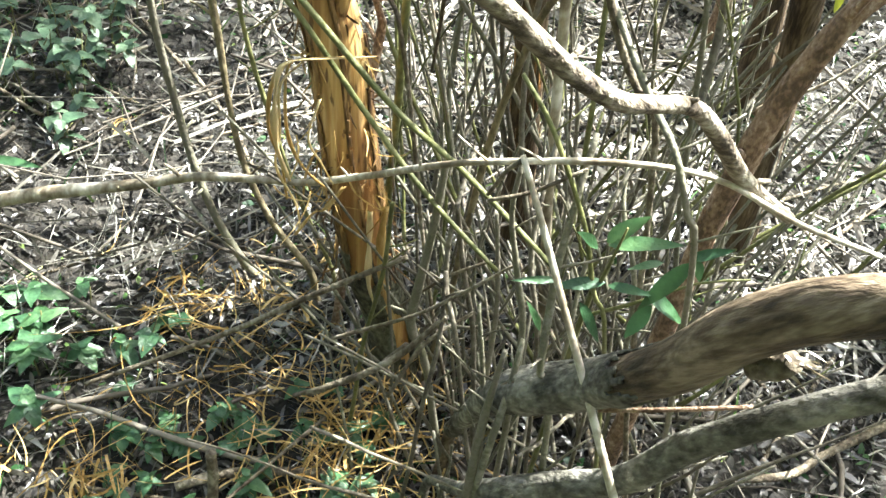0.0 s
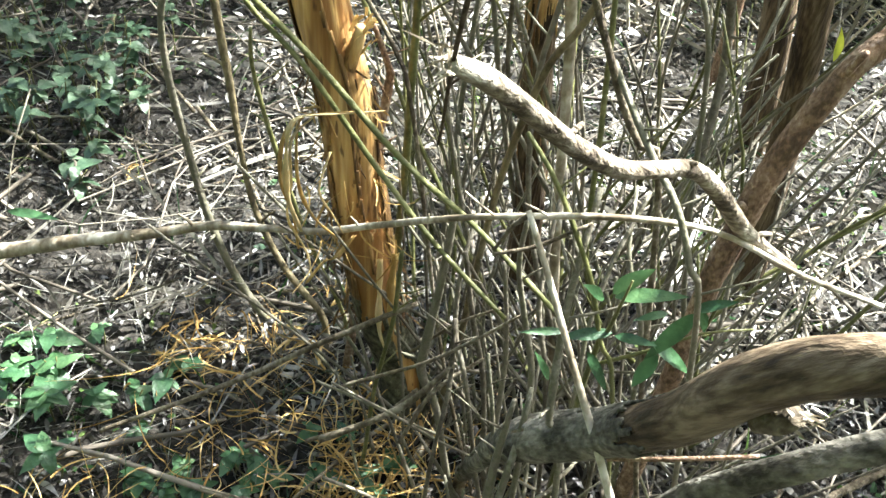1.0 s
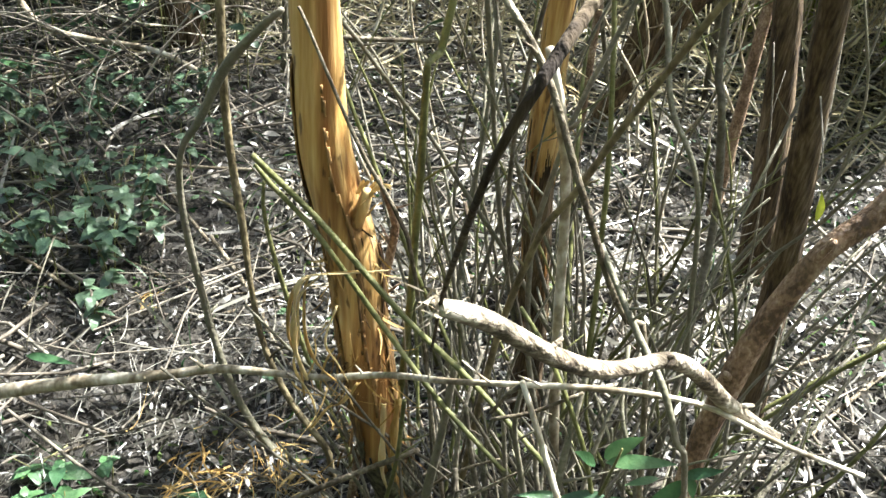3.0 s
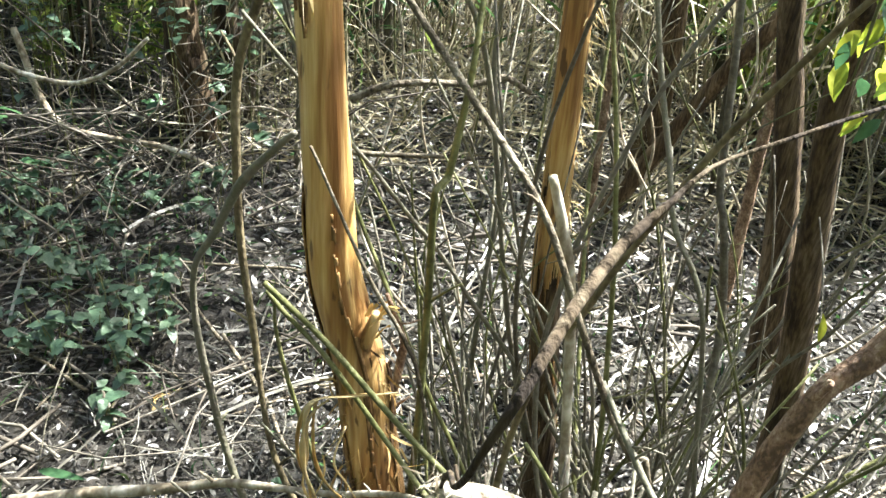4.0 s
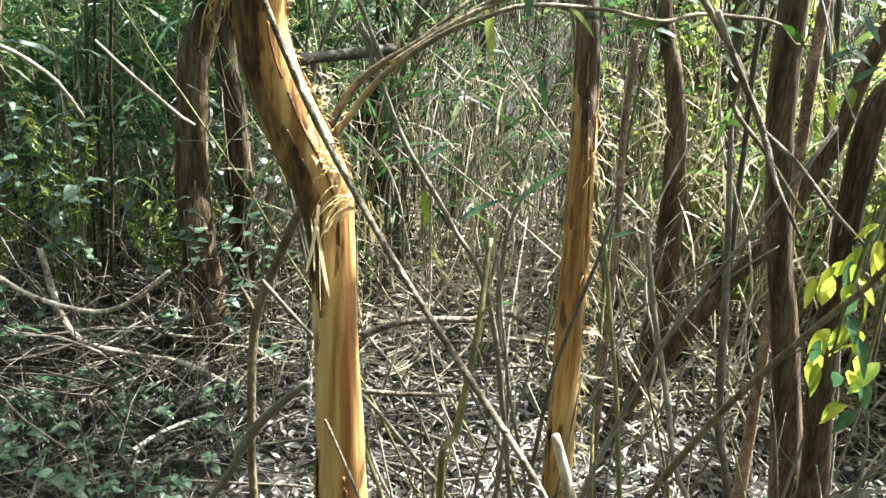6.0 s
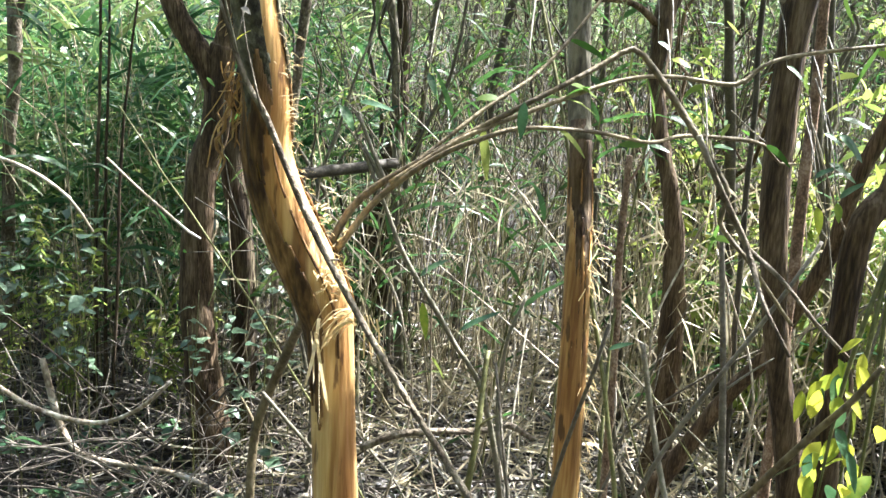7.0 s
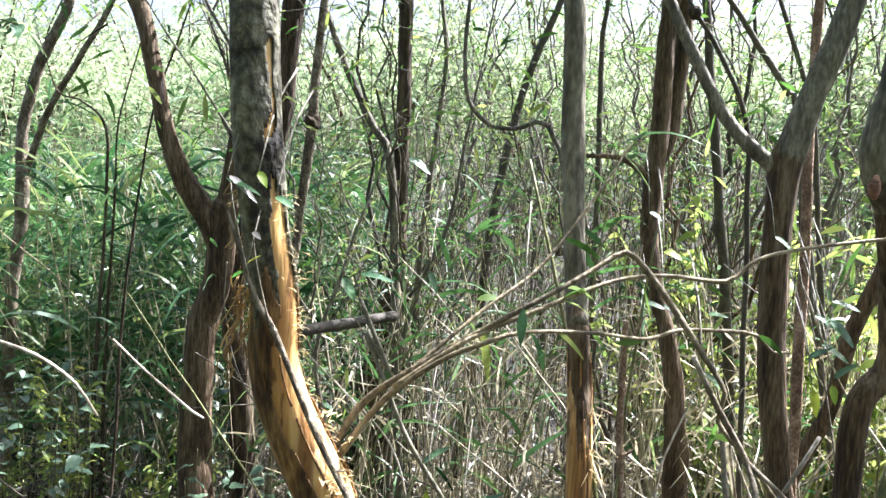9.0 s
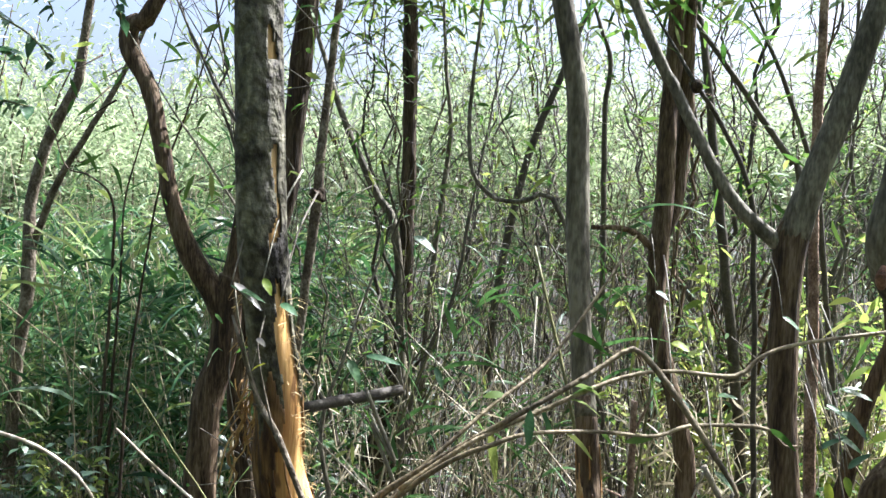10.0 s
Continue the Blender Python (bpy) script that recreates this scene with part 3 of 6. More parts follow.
FARLEFT_A = [(-1.89, 3.5, 0.893, 0.0233), (-1.851, 3.5, 1.171, 0.0252), (-1.843, 3.5, 1.34, 0.0272), (-1.838, 3.5, 1.528, 0.0208), (-1.774, 3.5, 1.758, 0.0207), (-1.667, 3.5, 1.965, 0.0185), (-1.636, 3.5, 2.147, 0.0163)]
FARLEFT_B = [(-1.83, 3.5, 1.362, 0.0146), (-1.711, 3.45, 1.594, 0.0123), (-1.559, 3.4, 1.797, 0.011), (-1.426, 3.4, 2.016, 0.0089)]
FARLEFT_C = [(-1.411, 3.2, 0.663, 0.0173), (-1.386, 3.2, 1.052, 0.0133), (-1.37, 3.2, 1.319, 0.0122), (-1.373, 3.2, 1.544, 0.0103), (-1.453, 3.2, 1.625, 0.0075), (-1.532, 3.2, 1.65, 0.0066)]
FARLEFT_D = [(-1.382, 3.22, 0.778, 0.0134), (-1.35, 3.22, 1.319, 0.0095), (-1.339, 3.22, 1.546, 0.0075), (-1.278, 3.22, 1.772, 0.0056), (-1.214, 3.22, 1.994, 0.0046)]
FARLEFT_E = [(-1.219, 3, 0.93, 0.0115), (-1.178, 3, 1.27, 0.0096), (-1.12, 3, 1.604, 0.0078), (-1.027, 3, 1.864, 0.0069)]
VINE_A = [(-1.111, 2.1, 0.595, 0.0057), (-0.997, 2.08, 0.553, 0.0057), (-0.839, 2.04, 0.551, 0.0056), (-0.721, 2, 0.611, 0.0048), (-0.643, 2, 0.684, 0.0041)]
VINE_B = [(-1.336, 2.7, 0.404, 0.01), (-1.257, 2.65, 0.215, 0.0101), (-1.167, 2.6, 0.166, 0.0091), (-1.039, 2.6, 0.144, 0.0091), (-0.84, 2.55, 0.157, 0.0081), (-0.675, 2.5, 0.122, 0.0071)]
VINE_C = [(-0.711, 1.5, 1.233, 0.0029), (-0.641, 1.5, 1.213, 0.0029), (-0.58, 1.5, 1.176, 0.0025), (-0.545, 1.5, 1.128, 0.002)]
VINE_D = [(-0.57, 1.6, 1.22, 0.0022), (-0.514, 1.6, 1.171, 0.0022), (-0.44, 1.6, 1.114, 0.0022), (-0.422, 1.6, 1.105, 0.0017)]
LEAN_TRUNK = [(-0.541, 2.6, 1.033, 0.0148), (-0.489, 2.7, 1.031, 0.0154), (-0.416, 2.8, 1.031, 0.0159), (-0.336, 2.9, 1.033, 0.0148)]
REDSTEM = [(0.26, 2, 0.85, 0.0077), (0.249, 2, 1.061, 0.0073), (0.249, 2, 1.227, 0.0061)]
FLOOR_STICK_A = [(-0.225, 0.924, 0.036, 0.0069), (-0.163, 0.955, 0.036, 0.0071), (-0.087, 0.97, 0.036, 0.0063), (-0.009, 0.979, 0.036, 0.0056)]
FLOOR_STICK_B = [(-0.166, 0.893, 0.041, 0.0083), (-0.162, 0.904, 0.101, 0.0073), (-0.161, 0.906, 0.161, 0.0071)]
FLOOR_STICK_C = [(-0.359, 1, 0.137, 0.003), (-0.175, 1.05, 0.222, 0.0037), (-0.055, 1.05, 0.323, 0.0039), (0.053, 1.05, 0.408, 0.0033)]
FLOOR_STICK_D = [(-0.071, 0.98, 0.202, 0.0029), (0.015, 0.98, 0.262, 0.0035), (0.066, 0.98, 0.333, 0.0033)]
FLOOR_STICK_E = [(0.06, 1.054, 0.051, 0.0057), (0.086, 1.12, 0.051, 0.0068), (0.111, 1.178, 0.051, 0.0052)]
FLOOR_STICK_F = [(0.564, 1.058, 0.031, 0.0058), (0.652, 1.081, 0.031, 0.0063), (0.722, 1.132, 0.031, 0.0069), (0.902, 1.246, 0.031, 0.0073)]
SHOOTS = [
    [(0.185, 0.86, 0.396, 0.0036), (0.18, 0.87, 0.512, 0.0036), (0.164, 0.88, 0.579, 0.0032), (0.149, 0.88, 0.649, 0.0027), (0.149, 0.88, 0.707, 0.0021)],
    [(0.206, 0.8, 0.52, 0.0034), (0.194, 0.8, 0.534, 0.0036), (0.19, 0.82, 0.618, 0.0036), (0.192, 0.84, 0.673, 0.0033), (0.203, 0.88, 0.745, 0.0027)],
    [(0.091, 1, 0.277, 0.0049), (0.069, 1, 0.339, 0.0058), (0.069, 1, 0.389, 0.0059), (0.08, 1, 0.501, 0.0049), (0.086, 1, 0.605, 0.0037)],
    [(0.249, 0.83, 0.556, 0.0023), (0.227, 0.83, 0.614, 0.0022), (0.205, 0.84, 0.682, 0.0023), (0.167, 0.86, 0.755, 0.0022), (0.136, 0.88, 0.791, 0.0018)],
    [(0.153, 0.8, 0.343, 0.0053), (0.155, 0.81, 0.441, 0.0044), (0.162, 0.82, 0.535, 0.0023)],
    [(0.165, 0.8, 0.409, 0.0039), (0.174, 0.82, 0.486, 0.0035), (0.178, 0.84, 0.531, 0.0021)],
    [(0.168, 0.84, 0.281, 0.0025), (0.152, 0.86, 0.429, 0.0026), (0.135, 0.88, 0.526, 0.0019)],
    [(0.145, 1, 0.332, 0.0034), (0.12, 1, 0.446, 0.0035), (0.102, 1, 0.546, 0.0027)],
    [(0.165, 0.98, 0.339, 0.0034), (0.16, 0.98, 0.438, 0.0031), (0.143, 0.98, 0.556, 0.0023)],
    [(0.006, 1.05, 0.233, 0.003), (0.026, 1.05, 0.378, 0.0031), (0.031, 1.05, 0.49, 0.0026)],
    [(0.122, 0.95, 0.388, 0.0029), (0.102, 0.98, 0.446, 0.0031), (0.1, 1, 0.522, 0.0027), (0.114, 1.05, 0.585, 0.0021)],
    [(0.094, 0.92, 0.294, 0.0027), (0.103, 0.95, 0.384, 0.0029), (0.1, 0.98, 0.464, 0.0025)],
    [(0.201, 0.9, 0.463, 0.0026), (0.18, 0.92, 0.556, 0.0028), (0.181, 0.95, 0.619, 0.0024), (0.189, 1, 0.671, 0.0019)],
    [(0.228, 0.88, 0.474, 0.0023), (0.228, 0.9, 0.554, 0.0025), (0.24, 0.93, 0.618, 0.0024), (0.266, 0.97, 0.679, 0.0018)],
    [(0.291, 0.9, 0.48, 0.0026), (0.28, 0.92, 0.558, 0.0028), (0.258, 0.95, 0.617, 0.0024), (0.259, 1, 0.661, 0.0022)],
]
LOW_TWIGS = [
    [(-0.019, 0.95, 0.361, 0.0023), (0.07, 0.93, 0.44, 0.0021), (0.119, 0.91, 0.507, 0.002), (0.162, 0.89, 0.576, 0.0013)],
    [(-0.046, 0.95, 0.252, 0.0042), (0.048, 0.95, 0.332, 0.0043), (0.106, 0.96, 0.412, 0.0032)],
    [(0.124, 0.85, 0.685, 0.0016), (0.159, 0.85, 0.7, 0.0019), (0.198, 0.85, 0.731, 0.0014)],
    [(0.244, 0.76, 0.544, 0.002), (0.296, 0.74, 0.584, 0.0021), (0.35, 0.73, 0.614, 0.0018)],
    [(0.052, 0.93, 0.294, 0.0023), (0.085, 0.95, 0.37, 0.0026), (0.137, 0.97, 0.416, 0.0019)],
    [(0.052, 1.02, 0.354, 0.002), (0.101, 1, 0.434, 0.0019), (0.147, 0.98, 0.489, 0.0015)],
]
BACK_STEMS = [
    [(-0.457, 3.6, 1.132, 0.0166), (-0.491, 3.6, 1.482, 0.0154), (-0.547, 3.6, 1.582, 0.0154), (-0.602, 3.6, 1.682, 0.0144), (-0.67, 3.6, 1.822, 0.0123), (-0.739, 3.6, 2.003, 0.0102)],
    [(0.852, 3.3, 1.663, 0.0116), (0.82, 3.3, 1.741, 0.0115), (0.697, 3.3, 1.913, 0.0107), (0.573, 3.3, 2.085, 0.0089)],
    [(0.931, 3.4, 1.64, 0.0092), (0.907, 3.4, 1.731, 0.0091), (0.842, 3.4, 1.91, 0.0082), (0.778, 3.4, 2.07, 0.0073)],
    [(0.113, 2.9, 1.538, 0.0072), (-0.017, 2.9, 1.589, 0.0072), (-0.081, 2.9, 1.594, 0.0064), (-0.149, 2.9, 1.671, 0.0064), (-0.164, 2.9, 1.83, 0.0056), (-0.149, 2.9, 2.034, 0.0048)],
    [(-0.145, 4.2, 1.197, 0.0192), (-0.089, 4.2, 1.535, 0.0179), (-0.03, 4.2, 1.798, 0.0166), (0.083, 4.2, 2.105, 0.0141)],
    [(0.271, 3.8, 1.405, 0.0117), (0.264, 3.8, 1.617, 0.0116), (0.257, 3.8, 1.931, 0.0105), (0.268, 3.8, 2.118, 0.0094), (0.23, 3.8, 2.241, 0.0084)],
    [(-0.416, 4, 1.085, 0.0127), (-0.401, 4, 1.271, 0.0126), (-0.376, 4, 1.525, 0.0114), (-0.345, 4, 1.866, 0.0102), (-0.365, 4, 2.066, 0.009)],
    [(0.771, 3.6, 0.689, 0.0202), (0.724, 3.6, 1.095, 0.019), (0.654, 3.6, 1.589, 0.0167), (0.591, 3.6, 2.049, 0.0145)],
    [(0.636, 2.9, 1.468, 0.0078), (0.623, 2.9, 1.607, 0.0078), (0.581, 2.9, 1.729, 0.007), (0.513, 2.9, 1.85, 0.007), (0.46, 2.9, 1.925, 0.0062)],
    [(-0.673, 2.6, 1.39, 0.0044), (-0.725, 2.6, 1.528, 0.0037), (-0.832, 2.6, 1.685, 0.0029), (-0.934, 2.6, 1.827, 0.0022)],
    [(-0.727, 2.7, 1.626, 0.0053), (-0.77, 2.7, 1.761, 0.0053), (-0.844, 2.7, 1.894, 0.0046), (-0.909, 2.7, 2.013, 0.0038)],
    [(-0.415, 3.4, 0.376, 0.0081), (-0.41, 3.4, 0.71, 0.0089), (-0.344, 3.4, 1.016, 0.0078), (-0.242, 3.4, 1.273, 0.0067), (-0.2, 3.4, 1.535, 0.0056)],
    [(-0.533, 2.8, 0.46, 0.0084), (-0.514, 2.8, 0.705, 0.0074), (-0.546, 2.8, 0.937, 0.0065), (-0.486, 2.8, 1.136, 0.0048)],
]
SPRAY_LEAVES = [
    ((0.227, 0.83, 0.672), (0.281, 0.82, 0.695), 0.0122),
    ((0.227, 0.84, 0.666), (0.249, 0.83, 0.708), 0.0142),
    ((0.219, 0.83, 0.668), (0.2, 0.82, 0.692), 0.0102),
    ((0.234, 0.83, 0.629), (0.188, 0.82, 0.628), 0.0106),
    ((0.194, 0.82, 0.634), (0.153, 0.81, 0.639), 0.0066),
    ((0.266, 0.82, 0.635), (0.306, 0.81, 0.612), 0.0124),
    ((0.296, 0.82, 0.675), (0.259, 0.81, 0.62), 0.0138),
    ((0.275, 0.82, 0.619), (0.258, 0.81, 0.582), 0.0126),
    ((0.217, 0.83, 0.601), (0.245, 0.82, 0.561), 0.01),
    ((0.19, 0.83, 0.557), (0.175, 0.82, 0.602), 0.0072),
    ((0.291, 0.82, 0.677), (0.316, 0.81, 0.704), 0.0092),
    ((0.297, 0.82, 0.678), (0.303, 0.81, 0.663), 0.0082),
    ((0.234, 0.82, 0.636), (0.268, 0.81, 0.643), 0.0086),
    ((0.275, 0.83, 0.661), (0.246, 0.82, 0.659), 0.0066),
]
YELLOW_SINGLES = [
    ((-0.043, 1.37, 1.108), (-0.034, 1.36, 1.061), 0.0112),
    ((0.439, 1.45, 1.254), (0.446, 1.44, 1.22), 0.013),
    ((-0.176, 1.05, 1.431), (-0.162, 1.04, 1.442), 0.0072),
    ((-0.167, 1.05, 1.515), (-0.156, 1.04, 1.502), 0.008),
    ((0.465, 1.46, 1.259), (0.47, 1.45, 1.236), 0.0116),
    ((0.235, 1.4, 1.426), (0.257, 1.39, 1.42), 0.0152),
    ((0.476, 1.2, 0.71), (0.47, 1.19, 0.754), 0.0128),
]
GREEN_SINGLES = [
    ((-0.005, 1.5, 1.029), (0.05, 1.49, 1.072), 0.0126),
    ((-0.052, 1.4, 1.133), (-0.019, 1.39, 1.164), 0.0142),
    ((-0.275, 1.9, 1.293), (-0.246, 1.89, 1.252), 0.0206),
    ((-0.242, 1.9, 1.302), (-0.177, 1.89, 1.297), 0.0186),
    ((0.447, 1.43, 1.348), (0.478, 1.42, 1.32), 0.0182),
    ((-0.197, 1.05, 1.507), (-0.162, 1.04, 1.498), 0.0072),
    ((-0.151, 1.05, 1.493), (-0.132, 1.04, 1.486), 0.009),
    ((0.239, 1.4, 1.359), (0.262, 1.39, 1.351), 0.0124),
    ((0.214, 1.6, 0.987), (0.247, 1.59, 1.007), 0.0116),
    ((0.072, 1.17, 1.385), (0.071, 1.16, 1.347), 0.0102),
    ((0.261, 1.22, 1.321), (0.289, 1.21, 1.302), 0.0094),
    ((0.326, 2.4, 1.199), (0.37, 2.39, 1.193), 0.0208),
    ((-0.462, 1.1, 0.43), (-0.395, 1.09, 0.44), 0.0122),
    ((-0.207, 2.2, 1.51), (-0.156, 2.19, 1.483), 0.0264),
    ((0.459, 1.5, 1.304), (0.496, 1.49, 1.285), 0.0148),
    ((0.443, 1.5, 1.282), (0.469, 1.49, 1.304), 0.0118),
    ((0.467, 1.5, 1.362), (0.503, 1.49, 1.355), 0.0132),
    ((0.448, 1.5, 1.342), (0.473, 1.49, 1.328), 0.0102),
    ((0.48, 1.5, 1.259), (0.503, 1.49, 1.285), 0.0132),
    ((0.483, 1.9, 1.41), (0.514, 1.89, 1.389), 0.0136),
    ((0.278, 2, 1.435), (0.303, 1.99, 1.422), 0.0146),
    ((0.381, 1.9, 1.267), (0.413, 1.89, 1.268), 0.0138),
    ((-0.041, 1.3, 1.398), (-0.029, 1.29, 1.375), 0.009),
]
DEAD_SINGLES = [
    ((-0.194, 1.05, 1.51), (-0.164, 1.04, 1.49), 0.008),
    ((-0.175, 1.06, 1.459), (-0.164, 1.05, 1.455), 0.0062),
]
OVERHANG = [[(-1.407, 2.4, 2.117, 0.0055), (-1.288, 2.4, 2.009, 0.0034), (-1.199, 2.4, 1.956, 0.0027), (-1.133, 2.4, 1.889, 0.0021)], [(-1.337, 2.3, 1.963, 0.0053), (-1.237, 2.3, 1.912, 0.0033), (-1.153, 2.3, 1.881, 0.002)], [(-1.217, 2.45, 2.172, 0.0042), (-1.194, 2.45, 2.09, 0.0035), (-1.163, 2.45, 2.014, 0.0021)], [(-1.051, 2.5, 2.186, 0.0042), (-1.035, 2.5, 2.102, 0.0035), (-1.011, 2.5, 2.011, 0.0021)], [(-1.293, 2.3, 1.845, 0.004), (-1.222, 2.3, 1.794, 0.0026), (-1.131, 2.3, 1.77, 0.002)]]
BAST_SPOTS = [
    (-0.344, 1.258, 22),
    (-0.324, 1.224, 16),
    (-0.272, 1.264, 19),
    (-0.207, 1.306, 19),
    (-0.087, 1.218, 14),
    (-0.026, 1.182, 14),
    (0.008, 1.08, 19),
    (-0.033, 1.024, 19),
    (-0.368, 0.912, 28),
    (-0.313, 0.929, 22),
    (-0.271, 1.076, 14),
    (-0.556, 1.678, 9),
    (-0.139, 1.295, 14),
    (0.047, 1.036, 13),
    (-0.181, 1.09, 11),
    (-0.45, 0.922, 11),
    (-0.089, 1.384, 14),
]
SPUR_AT = (-0.036, 1.13, 0.718)
CURL_AT = (-0.094, 1.11, 1.175)
CROOK_AT = (-0.096, 1.14, 1.21)
SHRED_AT = (-0.205, 1.13, 1.41)
FLAKE_AT = (-0.115, 1.11, 1.14)
LOWSHRED_AT = (-0.093, 1.06, 0.65)
SPRAY_AT = (0.265, 0.82, 0.652)
YLEAF_AT = (0.328, 0.95, 1.139)
SCAR_AT = (0.459, 1.39, 1.518)


# ---- ground ----
def build_ground():
    near = [i * 0.04 for i in range(-60, 61)]
    far = [3, 4, 6, 9, 14, 25, 50, 110, 260]
    xs = [-v for v in reversed(far)] + near + far
    ys = [-v for v in reversed(far)] + [i * 0.04 for i in range(-10, 126)] + [v + 3.5 for v in far]
    verts = [(x, y, ground_z(x, y)) for y in ys for x in xs]
    n = len(xs)
    faces = [(j * n + i, j * n + i + 1, (j + 1) * n + i + 1, (j + 1) * n + i) for j in range(len(ys) - 1) for i in range(n - 1)]
    ob = part("ground", mesh_of("ground", verts, faces, M["soil"]))
    tagged(ob, "damp dark soil of the thicket floor under litter", "ground", kind="structure")


build_ground()


def on_ground(n, x0, x1, y0, y1, lift=0.03):
    p = np.column_stack([rng.uniform(x0, x1, n), rng.uniform(y0, y1, n), np.zeros(n)])
    p[:, 2] = [ground_z(a, b) for a, b in p[:, :2]]
    p[:, 2] += rng.uniform(0.002, lift, n)
    return p


def off_dark_areas(r, keep=0.0):
    """Which of the places are off two dark areas, thinned of pale litter for shade and wet soil."""
    stool = ((r[:, 0] - .25) / .85) ** 2 + ((r[:, 1] - .93) / .3) ** 2
    plants = ((r[:, 0] + 1.1) / .82) ** 2 + ((r[:, 1] - 2.3) / 1.1) ** 2
    edge = rng.uniform(.55, 1.35, len(r))
    return ((stool > edge) & (plants > edge)) | (rng.random(len(r)) < keep)


def flat_ways(n, tilt=0.12):
    a = rng.uniform(0, 2 * math.pi, n)
    return np.column_stack([np.cos(a), np.sin(a), rng.normal(size=n) * tilt])


def build_litter():
    # dead straw and split reed, flat strips that lie criss-cross
    chunks = []
    for n, box, ln, wd, lift in ((2600, (-1.0, .9, .75, 2.2), (.03, .13), (.0008, .0024), .04), (2500, (-1.9, 1.5, 0.6, 4.2), (.025, .16), (.0012, .005), .04), (650, (-1.4, .5, .9, 2.8), (.06, .28), (.0012, .0045), .05), (75, (-1.6, .6, 1.4, 3.2), (.15, .4), (.006, .015), .07),
                                 (1100, (-2.6, 2.6, 2.6, 6.5), (.12, .5), (.003, .010), .09), (3000, (-6, 6, -5, 8), (.15, .6), (.004, .012), .06)):
        r = on_ground(n, *box, lift)
        r = r[off_dark_areas(r, .2)]
        n = len(r)
        way = flat_ways(n, .10)
        length = rng.uniform(*ln, n)
        r -= way * (length / 2)[:, None] * np.array((1, 1, 0))
        r[:, 2] = np.maximum(r[:, 2], .004)
        chunks.append(blades(r, way, length, rng.uniform(*wd, n), 0.02, 5, "strip", .3, .8))
    ob = part("straw_litter", array_mesh("straw_litter", chunks, M["straw"]))
    tagged(ob, "pale dead straw and split reed strewn over the soil", "litter", kind="stuff")
    chunks = []
    for n, box in ((9500, (-1.7, 1.6, .55, 3.8)), (3000, (-.2, 1.3, .6, 1.6)), (2200, (-3, 3, 2.6, 7)), (7000, (-6, 6, -5, 8))):
        r = on_ground(n, *box, .035)
        r = r[off_dark_areas(r, .2)]
        n = len(r)
        way = flat_ways(n, .35)
        chunks.append(blades(r, way, rng.uniform(.01, .042, n), rng.uniform(.004, .012, n), .35, 4, "leaf", .35, .75))
    ob = part("dead_leaf_litter", array_mesh("dead_leaf_litter", chunks, M["dead_leaf"]))
    tagged(ob, "curled grey-brown dead willow leaves covering the ground", "litter", kind="stuff")
    r = np.concatenate([on_ground(24000, -1.7, 1.7, .55, 3.3, .022), on_ground(9000, -1.0, .9, .6, 1.9, .025)])
    n = len(r)
    ob = part("damp_leaf_litter", array_mesh("damp_leaf_litter", [blades(r, flat_ways(n, .35), rng.uniform(.008, .034, n), rng.uniform(.003, .009, n), .35, 3, "leaf", .35, .75)], M["damp_leaf"]))
    tagged(ob, "small damp dark rotting leaves all over the soil", "litter", kind="stuff")
    n = 10000
    r = on_ground(n, -.6, 1.9, 1.35, 4.6, .04)
    r = r[r[:, 1] > 1.75 - .5 * r[:, 0] + rng.normal(size=n) * .12]
    n = len(r)
    ob = part("dry_leaf_litter", array_mesh("dry_leaf_litter", [blades(r, flat_ways(n, .3), rng.uniform(.015, .05, n), rng.uniform(.006, .016, n), .3, 4, "leaf", .35, .7)], M["dry_leaf"]))
    tagged(ob, "dry willow leaves deep on the ground, paled in colour to look sunlit", "litter", kind="stuff")
    # bleached straw and flattened reed between the trunks and the reeds
    n = 2600
    r = on_ground(n, -1.1, 1.8, 2.7, 4.6, .14)
    ob = part("bleached_straw", array_mesh("bleached_straw", [blades(r, flat_ways(n, .3), rng.uniform(.08, .35, n), rng.uniform(.002, .008, n), .12, 4, "strip", .2, .8)], M["bleached"]))
    tagged(ob, "bleached yellowish straw flattened before the reeds, paled to look sunlit", "litter", kind="stuff")
    # fallen twigs and reed stalks
    n = 560
    r = on_ground(n, -1.8, 1.4, .65, 3.8, .05)
    way = flat_ways(n, .12)
    length = rng.uniform(.15, .7, n)
    r -= way * (length / 2)[:, None] * np.array((1, 1, 0))
    r[:, 2] = np.maximum(r[:, 2], .008)
    ob = part("fallen_twigs", array_mesh("fallen_twigs", [rods(r, way, length, rng.uniform(.0015, .0055, n), .08, 0, 4, 6)], M["twig"]))
    tagged(ob, "dry grey twigs and stalks lying criss-cross on litter", "twigs", kind="stuff")
    # dry arching stems tangled on the shaded side
    n = 200
    r = on_ground(n, -1.9, -.5, 2.15, 3.4, .25)
    way = rng.normal(size=(n, 3)) * (.8, .6, .3) + (0, 0, .55)
    tagged(part("dry_tangle", array_mesh("dry_tangle", [rods(r, way, rng.uniform(.3, .9, n), rng.uniform(.0012, .0035, n), .28, .25, 7, 5)], M["twig"])), "tangle of thin dry arching stems", "dry stems", kind="stuff")
    # low grass blades
    n = 5600
    r = on_ground(n, -1.5, 1.1, .65, 3.4, .012)
    clump = np.array([noise.noise((a * 3, b * 3, 9)) for a, b in r[:, :2]]) + rng.normal(size=n) * .15
    r = r[clump > .02]
    n = len(r)
